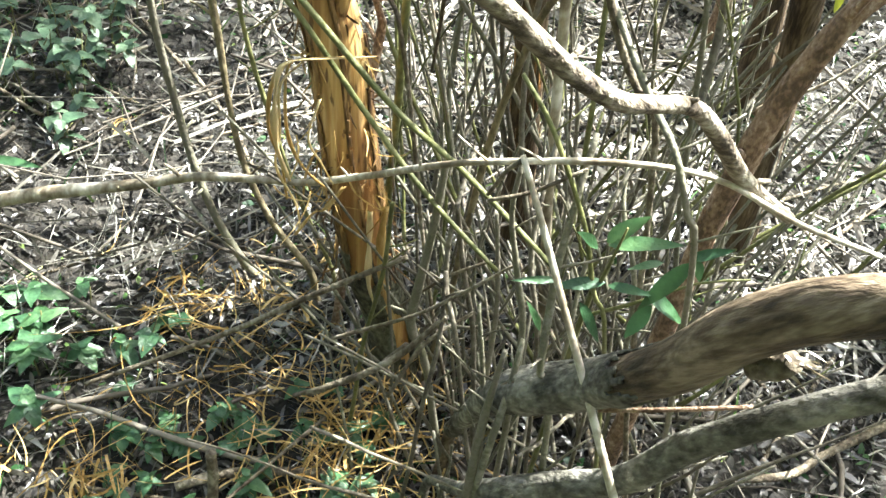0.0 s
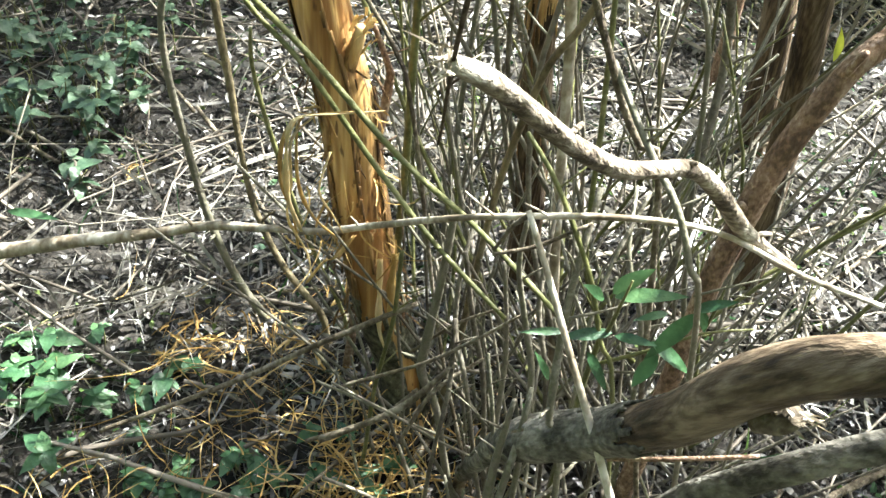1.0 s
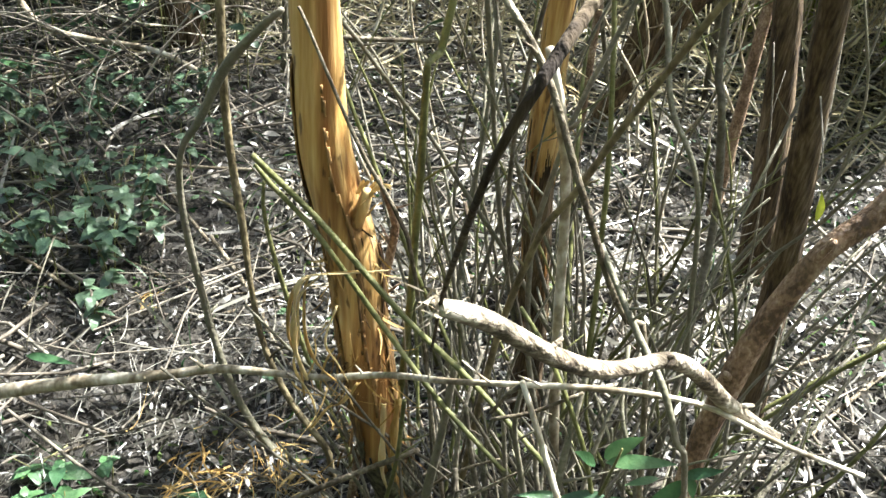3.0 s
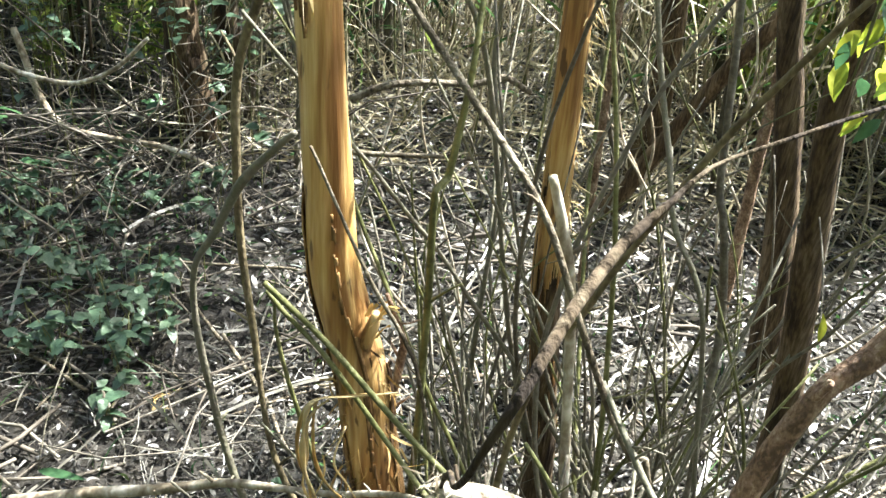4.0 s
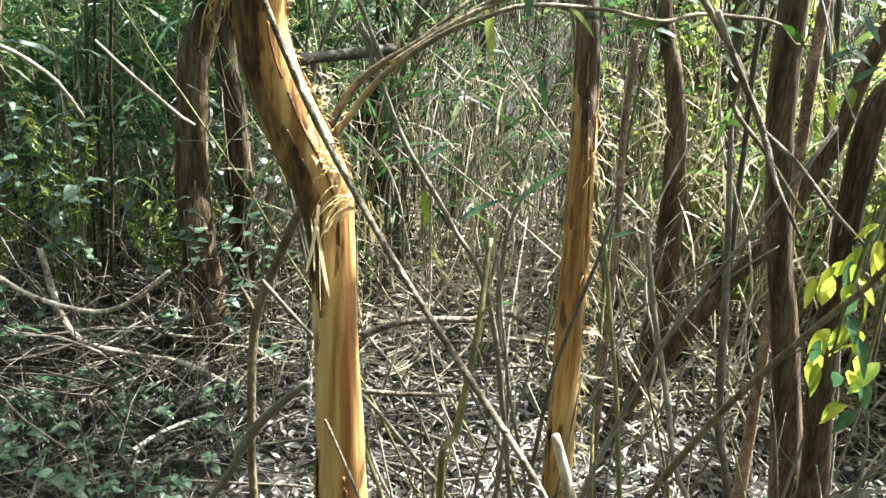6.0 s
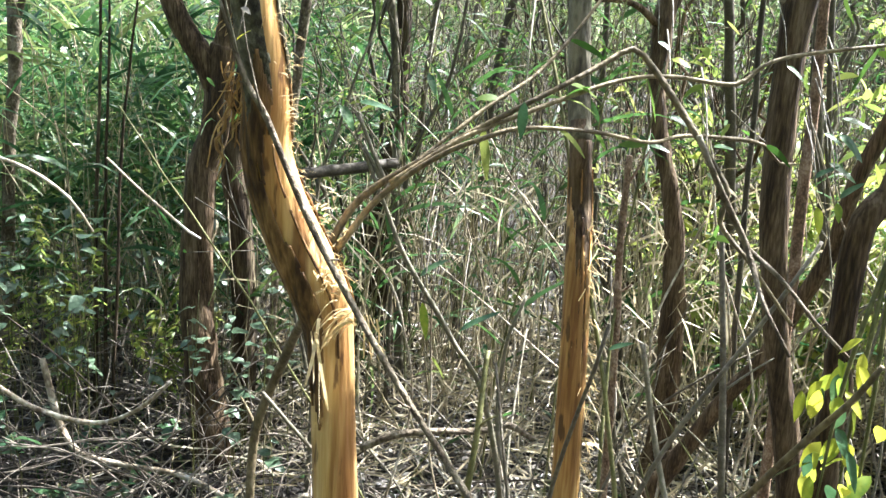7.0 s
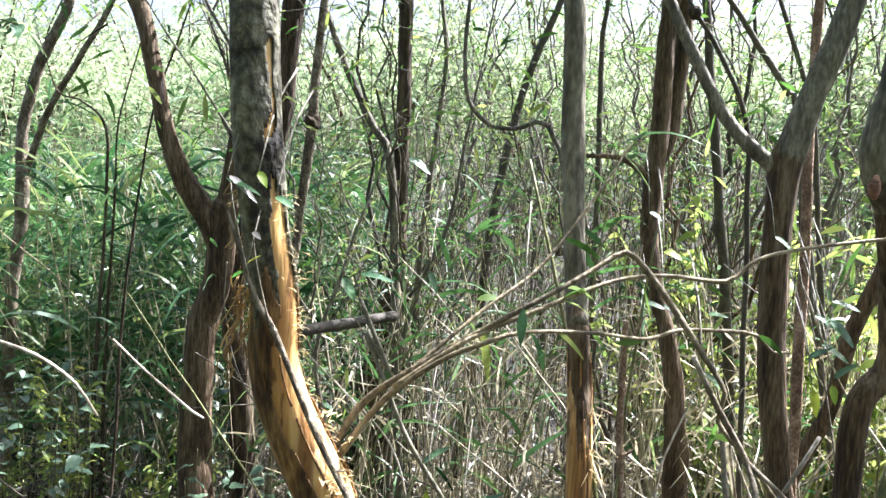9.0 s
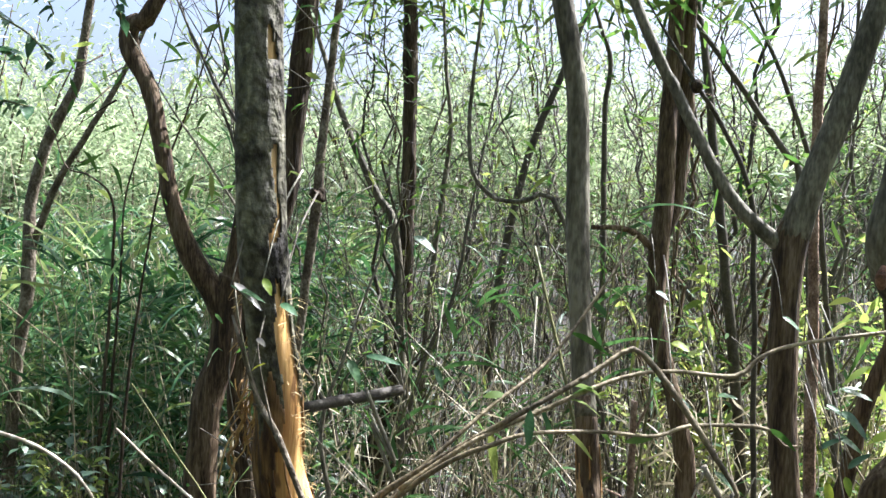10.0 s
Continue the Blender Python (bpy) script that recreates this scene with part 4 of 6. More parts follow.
    tagged(part("small_weeds", array_mesh("small_weeds", [blades(r, flat_ways(n, .5) + (0, 0, .25), rng.uniform(.008, .028, n), rng.uniform(.005, .015, n), .3, 3, "leaf", .2, .6)], M["reed_leaf"])), "tiny green weeds and seedlings over the litter", "weeds", kind="stuff")
    n = 900
    r = on_ground(n, -1.5, 1.3, .7, 3.4, .004)
    way = rng.normal(size=(n, 3)) * (.5, .5, .2) + (0, 0, .8)
    wide = on_ground(9000, -6, 6, -5, 8, .004)
    wide = wide[(np.abs(wide[:, 0]) > 2) | (wide[:, 1] < .1)]
    up = rng.normal(size=wide.shape) * (.5, .5, .2) + (0, 0, .8)
    tufts = blades(wide, up, rng.uniform(.06, .3, len(wide)), rng.uniform(.004, .012, len(wide)), .4, 3, "blade", .2, .9)
    ob = part("grass", array_mesh("grass", [tufts, blades(r, way, rng.uniform(.04, .16, n), rng.uniform(.002, .006, n), .35, 4, "blade", .2, .9)], M["reed_leaf"]))
    tagged(ob, "sparse green grass blades among the litter", "grass", kind="stuff")
    # orange bast torn off by gnawing, round the foot of the stripped stem
    chunks = []
    for n, cx, cy, sx, sy in ((200, .0, 1.06, .12, .08), (70, -.22, 1.22, .08, .08), (45, -.33, .95, .08, .05), (105, -.02, .97, .13, .06)):
        r = np.column_stack([rng.normal(cx, sx, n), rng.normal(cy, sy, n), np.zeros(n)])
        r[:, 2] = [ground_z(a, b) for a, b in r[:, :2]]
        r[:, 2] += rng.uniform(.025, .075, n)
        chunks.append(blades(r, flat_ways(n, .35), rng.uniform(.025, .1, n), rng.uniform(.001, .0038, n), .2, 9, "strip", 1.1, .9))
    for x, y, n in BAST_SPOTS:
        a = rng.uniform(0, 6.28)
        r = np.array((x, y, ground_z(x, y) + .03)) + rng.normal(size=(n, 3)) * (.018, .014, .010)
        w = np.array((math.cos(a), math.sin(a), .15)) + rng.normal(size=(n, 3)) * .45
        chunks.append(blades(r, w, rng.uniform(.02, .08, n), rng.uniform(.0008, .005, n), .35, 8, "strip", .6, .9))
    ob = part("bast_shavings", array_mesh("bast_shavings", chunks, M["bast"]))
    tagged(ob, "orange torn bast fibres scattered at the foot of the tree", "bark shreds", kind="stuff")


build_litter()


# ---- trees ----
def limb_of(points, sides=14, step=.02, rough=.10, freq=32, wobble=.002, seed=0.0):
    return tube(points, sides, step, rough, freq, wobble, seed)


def grown(points, top, spread, seed, limbs=5):
    """The path carried on up to a crown above, and the limbs of that crown."""
    rnd = random.Random(seed)
    x, y, z, r = points[-1]
    px, py, pz, _ = points[-2]
    k = 1.0 / max(.05, z - pz)
    dx, dy = max(-.5, min(.5, (x - px) * k)), max(-.5, min(.5, (y - py) * k))
    up = list(points)
    for i in range(1, 4):
        t = i / 3
        up.append((x + dx * (top - z) * t * (1 - .3 * t), y + dy * (top - z) * t * .6, z + (top - z) * t, r * (1 - .75 * t)))
    out = []
    for i in range(limbs):
        bx, by, bz, br = up[-3 + i % 3]
        a = rnd.uniform(0, 6.28)
        ln = spread * rnd.uniform(.6, 1.1)
        out.append([(bx, by, bz, br * .6), (bx + math.cos(a) * ln * .4, by + math.sin(a) * ln * .4, bz + ln * .35, br * .4),
                    (bx + math.cos(a) * ln, by + math.sin(a) * ln, bz + ln * .75, .004)])
    return up, out


def crown_mesh(paths, per, size, seed, loose=.13):
    """Narrow leaves along the limbs of a crown, in sprays."""
    chunks = []
    for p in paths:
        q = smooth_path(p, .03)[3:]
        i = rng.integers(0, len(q), per)
        r = q[i, :3] + rng.normal(size=(per, 3)) * loose
        way = rng.normal(size=(per, 3)) * (1, 1, .5) + (0, 0, -.25)
        chunks.append(blades(r, way, rng.uniform(.6, 1.2, per) * size, rng.uniform(.16, .26, per) * size, .3, 3, "leaf", .15, .8))
    return array_mesh("crown", chunks, M["crown"])


def tree(name, label, path, mat, top=3.4, spread=.8, limbs=(), seed=1, crown=110, sides=18, rough=.12, group="standing willows", shade_boughs=(), smooth_above=None):
    t = thing(name, label, "tree", group)
    up, over = grown(path, top, spread, seed)
    stem, top_mat = rooted(up), mat
    if smooth_above:
        top_mat = M["olive_bark"]
        k = next(i for i, q in enumerate(stem) if q[2] >= smooth_above)
        part("upper_trunk", mesh_of("upper_trunk", *limb_of(stem[k:], sides, .015, rough * .6, 34, .002, seed), top_mat), t, "smooth olive-grey bark")
        stem = stem[:k + 1] + [(*(.5 * (np.array(stem[k][:3]) + stem[k + 1][:3])), stem[k + 1][3] * .9)]
    part("trunk", mesh_of("trunk", *limb_of(stem, sides, .015, rough, 34, .002, seed), mat), t)
    ends = []
    for l in limbs:
        g, o = grown(l, top, spread * .8, seed + 5, 3)
        if l[-1][2] < 1.6:
            g, o = l, []
        part("limb", mesh_of("limb", *limb_of(g, 12, .02, rough, 34, .002, seed + 2), top_mat), t)
        ends += o
    for o in over:
        part("limb", mesh_of("limb", *limb_of(o, 7, .06, 0), mat), t)
    part("crown", crown_mesh(over + ends, crown, .075, seed), t, "green and yellowing narrow willow leaves")
    # limbs added above the view to throw shade on ground and reeds
    for b in shade_boughs:
        part("limb", mesh_of("limb", *limb_of(b, 8, .05, 0), mat), t)
    if shade_boughs:
        part("crown", crown_mesh(shade_boughs, 480, .08, seed, .2), t, "unseen dense leaves added overhead to cast shade")
    return t


def build_main_tree():
    t = thing("stripped_willow", "willow stem gnawed bare to orange wood with hanging bast", "tree", "standing willows")
    up, over = grown(MAIN, 3.6, .8, 3)
    core = rooted(up)
    part("stripped_wood", mesh_of("stripped_wood", *tube(core, 28, .008, .05, 40, 0, 2.0), M["wood"]), t, "smooth bare orange-tan wood with brown streaks")
    # bark shell, left on where the wood has not been stripped
    p = smooth_path([q for q in rooted(up) if q[2] < 2.6], .0045)
    sides = 76
    verts, faces, inner = [], [], []
    d = np.gradient(p[:, :3], axis=0)
    d /= np.linalg.norm(d, axis=1)[:, None]
    for i in range(len(p)):
        right = np.cross(d[i], (0, 1, 0))
        right /= np.linalg.norm(right)
        back = np.cross(d[i], right)
        for k in range(sides):
            a = 2 * math.pi * k / sides
            v = right * math.cos(a) - back * math.sin(a)
            q = p[i, :3] + v * p[i, 3]
            r = p[i, 3] * 1.025 + .0016 * (1 + noise.noise((q[0] * 60, q[1] * 60, q[2] * 22)) + .5 * noise.noise((q[0] * 160, q[1] * 160, q[2] * 60)))
            verts.append(p[i, :3] + v * r)
    for i in range(len(p) - 1):
        z = p[i, 2]
        for k in range(sides):
            a = (180 - (k + .5) / sides * 360) % 360
            q = verts[i * sides + k]
            j = 34 * noise.noise((a * .03, z * 7, 5)) + 16 * noise.noise((a * .09, z * 24, 2)) + 9 * noise.noise((a * .4, z * 60, 7))
            z2 = z + .08 * noise.noise((a * .05, z * 3, 8)) + .02 * noise.noise((a * .5, z * 9, 3))
            # angles: 0 to the right, 90 away from the path, 180 to the left, 270 towards it
            # narrow strips near 288 and 302 stand in for shaded clefts in the wood
            if z2 < .28:
                on = not 292 < a + j < 318
            elif z2 < .60:
                on = 100 < a + j < 226 or a + j * .6 > 338 or a < 16 + j or 283 < a + j * .35 < 291
            elif z2 < .86:
                on = 120 < a + j < 200 or 285 < a + j * .3 < 294 - 30 * max(0, z2 - .7)
            elif z2 < 1.13:
                on = 60 < a + j * .6 < 120 or (z2 > 1.07 and 208 < a + j * .6 < 258)
            elif z2 < 1.34:
                on = 40 < a + j < 170 or 165 < a + j * .4 < 274 - 120 * abs(z2 - 1.22) or 299 < a + j * .2 < 305
            elif z2 < 1.385:
                on = 40 < a + j < 165 or 205 < a + j * .5 < 292
            elif z2 < 1.5:
                on = not (300 < a + j * .5 < 352 or 205 < a + j * .5 < 216)
            elif z2 < 1.74:
                on = not (308 < a + j * .5 < 334 and noise.noise((z * 16, a * .02, 1)) > .04 + (z - 1.5) * 1.2)
            else:
                on = True
            if on:
                b, c = i * sides + k, i * sides + (k + 1) % sides
                (faces if z > 1.40 + .10 * noise.noise((a * .04, z, 1)) or z < .33 else inner).append((b, b + sides, c + sides, c))
    for nm, fc, mt, lb in (("bark", faces, "mottled_bark", "mottled olive-grey bark with torn edges"), ("inner_bark", inner, "inner_bark", "dark brown inner bark left in patches, with strips drawn for shaded clefts")):
        bark = part(nm, mesh_of(nm, verts, fc, M[mt]), t, lb)
        sol = bark.modifiers.new("thickness", 'SOLIDIFY')
        sol.thickness, sol.offset = .002, 0
    for o in over:
        part("limb", mesh_of("limb", *limb_of(o, 7, .06, 0), M["bark"]), t)
    part("crown", crown_mesh(over, 130, .075, 3), t, "green and yellowing narrow willow leaves")

    def shreds(name, at, n, way, length, width, droop, mat, label, spread=.012, fan=.35, bend=.25, segs=7):
        r = np.array(at) + rng.normal(size=(n, 3)) * spread
        w = np.array(way) + rng.normal(size=(n, 3)) * fan
        part(name, array_mesh(name, [blades(r, w, rng.uniform(.5, 1.1, n) * length, rng.uniform(.5, 1.3, n) * width, droop, segs, "strip", bend, .9)], mat), t, label)["kind"] = "stuff"

    x, y, z = SHRED_AT
    shreds("hanging_bast", (x + .01, y, z - .005), 18, (-.12, 0, -1), .06, .0014, .1, M["bast"], "frayed golden bast hanging in curled strips", .010, .12, .3, 10)
    x, y, z = CROOK_AT
    shreds("splinter_tuft", (x - .012, y - .018, z - .004), 60, (.7, -.3, .25), .016, .0022, .3, M["pale_bast"], "bright torn splinters at the crook", .008, .4, .4, 4)
    shreds("splinter_tuft", (x - .02, y - .015, z + .06), 24, (.5, -.1, .7), .014, .002, .3, M["pale_bast"], "", .012, .5)
    x, y, z = CURL_AT
    shreds("bast_curl", (x + .012, y - .008, z), 18, (-1, -.2, .1), .035, .0025, 1.1, M["pale_bast"], "", .006, .25)
    shreds("bast_curl", (x + .03, y, z - .01), 14, (.35, -.1, -1), .035, .002, .1, M["pale_bast"], "", .006, .2)
    x, y, z = FLAKE_AT
    shreds("bark_flake", (x, y - .004, z + .02), 4, (.1, -.1, -1), .10, .0035, .02, M["pale_bast"], "long pale flake of inner bark", .005, .06, .1)
    for s in range(12):
        zz = 1.2 + s * .026
        i = np.argmin(abs(p[:, 2] - zz))
        shreds("bark_fringe", p[i, :3] + (p[i, 3] * .95, -.004, 0), 26, (.9, -.1, .3), .011, .0007, .3, M["pale_bast"], "", .007, .6)
    for s in range(5):
        zz = 1.3 + s * .05
        i = np.argmin(abs(p[:, 2] - zz))
        shreds("bark_fringe", p[i, :3] + (-p[i, 3] * .98, -.004, 0), 10, (-.8, -.2, -.5), .016, .0012, .3, M["bast"], "", .006, .6)
    for s in range(9):
        zz = .3 + s * .045
        i = np.argmin(abs(p[:, 2] - zz))
        for sgn in (-1, 1):
            shreds("bark_fringe", p[i, :3] + (sgn * p[i, 3] * .9, -.014, 0), 9, (sgn * .5, -.3, -.9), .03, .0028, .1, M["bast" if s % 2 and s > 2 else "inner_bark"], "", .008, .4, .4, 5)
    x, y, z = SPUR_AT
    shreds("splinter_tuft", (x, y, z), 22, (.35, -.15, .9), .026, .004, .2, M["bast"], "orange broken spur of wood", .008, .3)
    part("broken_spur", mesh_of("spur", *tube([(x - .02, y + .01, z - .07, .012), (x - .004, y, z - .02, .009), (x + .002, y - .002, z + .008, .005)], 9, .006, .25, 90), M["wood"]), t)
    x, y, z = LOWSHRED_AT
    # a strip of bark peeled forward, bent over and hanging in ribbons
    def ribbon(points, width, seed, mat, label=""):
        q, verts, faces = smooth_path([(*v, 0) for v in points], .006)[:, :3], [], []
        for i, v in enumerate(q):
            w = width * (.75 + .5 * noise.noise((i * .17, seed, 2))) * min(1, .35 + (len(q) - i) * .08)
            a = .5 + 1.3 * noise.noise((i * .05, seed, 6))
            side = np.array((math.cos(a), -.45 * math.sin(a), .7 * math.sin(a))) * w / 2
            curl = np.array((0, -w * .3, 0))
            verts += [v - side, v + curl, v + side]
            if i:
                k = (i - 1) * 3
                faces += [(k, k + 1, k + 4, k + 3), (k + 1, k + 2, k + 5, k + 4)]
        ob = part("bark_ribbon", mesh_of("bark_ribbon", verts, faces, M[mat]), t, label)
        thick = ob.modifiers.new("thickness", 'SOLIDIFY')
        thick.thickness, thick.offset = .0008, 0

    rnd = random.Random(71)
    hx, hy, hz = SHRED_AT
    for k in range(17):
        q = [(hx + .012 + rnd.gauss(0, .008), hy + rnd.gauss(0, .006), hz + rnd.uniform(-.02, .025))]
        for i in range(rnd.randint(4, 9)):
            q.append((q[-1][0] + rnd.gauss(-.0015, .005), q[-1][1] + rnd.gauss(0, .003), q[-1][2] - rnd.uniform(.006, .015)))
        ribbon(q, rnd.uniform(.0025, .006), 20 + k, "inner_bark" if k % 3 == 2 else "bast", "" if k else "torn strips of golden bast hanging in a tangle")
    ribbon([(.0, 1.065, .668), (-.04, 1.05, .669), (-.077, 1.045, .664), (-.091, 1.04, .652), (-.097, 1.04, .607), (-.097, 1.045, .552), (-.085, 1.05, .502)], .009, 1, "pale_bast", "loop of pale peeled bark bent over")
    ribbon([(-.025, 1.06, .667), (-.066, 1.048, .666), (-.088, 1.046, .657), (-.101, 1.043, .627), (-.105, 1.045, .575), (-.094, 1.05, .525), (-.09, 1.055, .47)], .007, 2, "bast")
    ribbon([(-.06, 1.05, .664), (-.083, 1.05, .655), (-.088, 1.05, .61), (-.086, 1.055, .557), (-.07, 1.06, .513), (-.038, 1.08, .462)], .006, 3, "bast")
    ribbon([(-.07, 1.05, .66), (-.092, 1.046, .63), (-.094, 1.048, .57), (-.1, 1.05, .52), (-.08, 1.055, .465), (-.076, 1.06, .42)], .004, 4, "pale_bast")
    ribbon([(-.056, 1.075, .6), (-.066, 1.06, .557), (-.052, 1.065, .52), (-.04, 1.07, .488)], .004, 5, "pale_bast")
    ribbon([(-.03, 1.09, .47), (-.05, 1.08, .44), (-.065, 1.08, .43), (-.085, 1.07, .4)], .008, 6, "bast")
    ribbon([(.0, 1.108, .42), (.002, 1.1, .36), (.004, 1.1, .3), (.012, 1.11, .25)], .010, 7, "pale_bast", "split yellow strip of wood at the foot")
    ribbon([(.018, 1.11, .43), (.016, 1.105, .37), (.02, 1.1, .31), (.022, 1.11, .27)], .014, 8, "bast")
    shreds("hanging_bast", (x + .04, y + .05, z - .16), 26, (.15, .1, -1), .09, .0022, .02, M["bast"], "", .025, .3, .9)
    for i, (b, r) in enumerate(((ARCH_A, 1), (ARCH_B, 2), (ARCH_C, 3), (ARCH_D, 4))):
        part("branch", mesh_of("branch", *limb_of([(px, py, pz, pr * .78) for px, py, pz, pr in b], 9, .012, .08, 30, .0012, r), M["arch"]), t, "thin arching olive-brown side branch")
    # a few narrow leaves on the arching branches
    chunks = []
    for b in (ARCH_A, ARCH_B, ARCH_C, ARCH_D):
        q = smooth_path(b, .02)[8:]
        i = rng.integers(0, len(q), 5)
        chunks.append(blades(q[i, :3], rng.normal(size=(5, 3)) * (1, .6, .5) + (.6, 0, -.2), rng.uniform(.025, .05, 5), rng.uniform(.005, .01, 5), .4, 5, "leaf", .2, .7))
    part("leaves", array_mesh("leaves", chunks, M["crown"]), t)
    return t


build_main_tree()


def build_trunk_b():
    t = tree("half_stripped_willow", "slender willow with orange stripped patch below grey bark", TRUNK_B, M["bark"], 3.6, .8, (), 11, rough=.05, smooth_above=1.3)
    # the bare side of the stem, a proud skin of orange wood towards the path
    p = smooth_path(TRUNK_B, .004)
    sides, verts, faces = 60, [], []
    for i in range(len(p)):
        for k in range(sides + 1):
            a = math.radians(185 + 200 * k / sides)
            verts.append(p[i, :3] + np.array((math.cos(a), math.sin(a), 0)) * (p[i, 3] * 1.035 + .0009))
    for i in range(len(p) - 1):
        z = p[i, 2]
        for k in range(sides):
            j = .5 + .36 * noise.noise((k * .07, z * 5, 4)) + .3 * noise.noise((k * .3, z * 9, 1)) + .16 * noise.noise((k * .8, z * 22, 1))
            lim = .32 + .42 * min(1, max(0, (z - .5) / .2)) - .74 * min(1, max(0, (z - 1.14) / .2))
            if z < .25:
                lim = 0
            if j < lim:
                a = i * (sides + 1) + k
                faces.append((a, a + 1, a + sides + 2, a + sides + 1))
    ob = part("stripped_wood", mesh_of("stripped_wood", verts, faces, M["brown_wood"]), t, "orange-brown bare wood where the bark is gnawed off")
    sol = ob.modifiers.new("thickness", 'SOLIDIFY')
    sol.thickness, sol.offset = .0012, -1
    chunks = []
    for z in np.linspace(.6, 1.2, 16):
        q = p[np.argmin(abs(p[:, 2] - z))]
        r = q[:3] + np.array((q[3], -.004, 0)) + rng.normal(size=(10, 3)) * .006
        chunks.append(blades(r, rng.normal(size=(10, 3)) * .6 + (.7, -.2, -.5), rng.uniform(.01, .03, 10), rng.uniform(.0008, .0022, 10), .3, 4, "strip", .3, .9))
    part("bark_fringe", array_mesh("bark_fringe", chunks, M["pale_bast"]), t)


build_trunk_b()
tree("forked_willow", "dark rough-barked willow trunk forking above head height", TRUNK_L, M["bark"], 3.6, .9, (LIMB_L,), 21, rough=.16)
tree("leaning_willow", "dark willow trunk beside the forked one", TRUNK_L2, M["dark_bark"], 3.8, .9, (), 22)
tree("knobbed_willow", "slender grey willow stem with a dark knob", STEM_KNOB, M["grey_bark"], 3.6, .6, (), 23, 60, 12)
q = STEM_KNOB[3]
knob = [o for o in scene.objects if o.name == "knobbed_willow"][0]
part("gall", mesh_of("gall", *tube([(q[0] - .02, q[1] - .01, q[2] - .012, .012), (q[0], q[1], q[2], .030), (q[0] + .018, q[1], q[2] + .02, .012)], 14, .006, .5, 110), M["dark_bark"]), knob, "dark knobbly gall on the stem")
tree("clump_willow", "thin dark willow stem rising from a broad stool", TRUNK_M, M["dark_bark"], 4.2, .9, (), 24, rough=.25, shade_boughs=[[(-.5, 3.9, 2.5, .018), (-.4, 4.3, 2.75, .012), (-.3, 4.8, 2.9, .005)], [(-.5, 3.9, 2.5, .018), (-.15, 4.3, 2.75, .012), (.2, 4.7, 2.9, .005)], [(-.5, 3.9, 2.5, .018), (-.7, 4.3, 2.75, .012), (-.9, 4.7, 2.9, .005)], [(-.5, 3.9, 2.6, .018), (-.6, 4.6, 2.85, .012), (-.6, 5.2, 3.0, .005)]])
tree("kinked_willow", "dark willow trunk with a kink and twin tops", TRUNK_C, M["bark"], 3.9, 1.2, (LIMB_C, TWIG_C), 25, 200, rough=.18, shade_boughs=[[(.44, 3.2, 2.35, .02), (.36, 2.9, 2.6, .014), (.26, 2.5, 2.75, .005)], [(.44, 3.2, 2.4, .02), (.65, 2.95, 2.65, .014), (.85, 2.7, 2.8, .005)], [(.44, 3.2, 2.4, .02), (.3, 3.4, 2.6, .014), (.05, 3.65, 2.75, .005)], [(.45, 3.2, 2.3, .02), (.4, 3.1, 2.55, .014), (.3, 3.05, 2.7, .005)]])
tree("wide_forked_willow", "brown willow trunk forking in a wide Y", TRUNK_D, M["bark"], 3.7, .9, (LIMB_D,), 26, 26, rough=.10, smooth_above=1.54)
tree("red_willow", "thin reddish willow stem beside the forked trunk", STEM_D2, M["red_bark"], 3.6, .7, (), 27, 25, 10)
tree("scarred_willow", "bowed grey-brown willow trunk with a reddish pruning scar", TRUNK_E, M["bark"], 3.4, .7, (), 28, 16, smooth_above=1.49)
tree("slanting_willow", "slanting brown willow trunk leaning over the litter", TRUNK_F, M["bark"], 3.7, 1.1, (), 29, 90, shade_boughs=[[(.98, 2.2, 2.2, .018), (1.5, 2.05, 2.55, .012), (2.0, 1.95, 2.75, .005)], [(.98, 2.2, 2.3, .018), (1.35, 1.85, 2.6, .012), (1.7, 1.65, 2.75, .005)], [(.98, 2.2, 2.3, .018), (1.6, 2.3, 2.65, .012), (2.2, 2.2, 2.8, .005)], [(.98, 2.2, 2.3, .018), (1.8, 2.1, 2.6, .012), (2.6, 1.95, 2.8, .005)]])
tree("grey_sapling", "grey sapling forking at the edge of the reeds", FARLEFT_A, M["grey_bark"], 3.4, .7, (FARLEFT_B,), 30, 60, 12)
tree("thin_sapling", "thin dark sapling with a forked top", [(x, y, z, r * .42) for x, y, z, r in FARLEFT_C], M["dark_bark"], 1.9, .3, (), 31, 10, 8)
tree("thin_sapling", "thin dark sapling with a straight top", [(x, y, z, r * .42) for x, y, z, r in FARLEFT_D], M["dark_bark"], 2.6, .3, (), 32, 10, 8)
tree("thin_sapling", "thin dark sapling leaning over the reeds", [(x, y, z, r * .42) for x, y, z, r in FARLEFT_E], M["dark_bark"], 2.6, .3, (), 33, 10, 8)


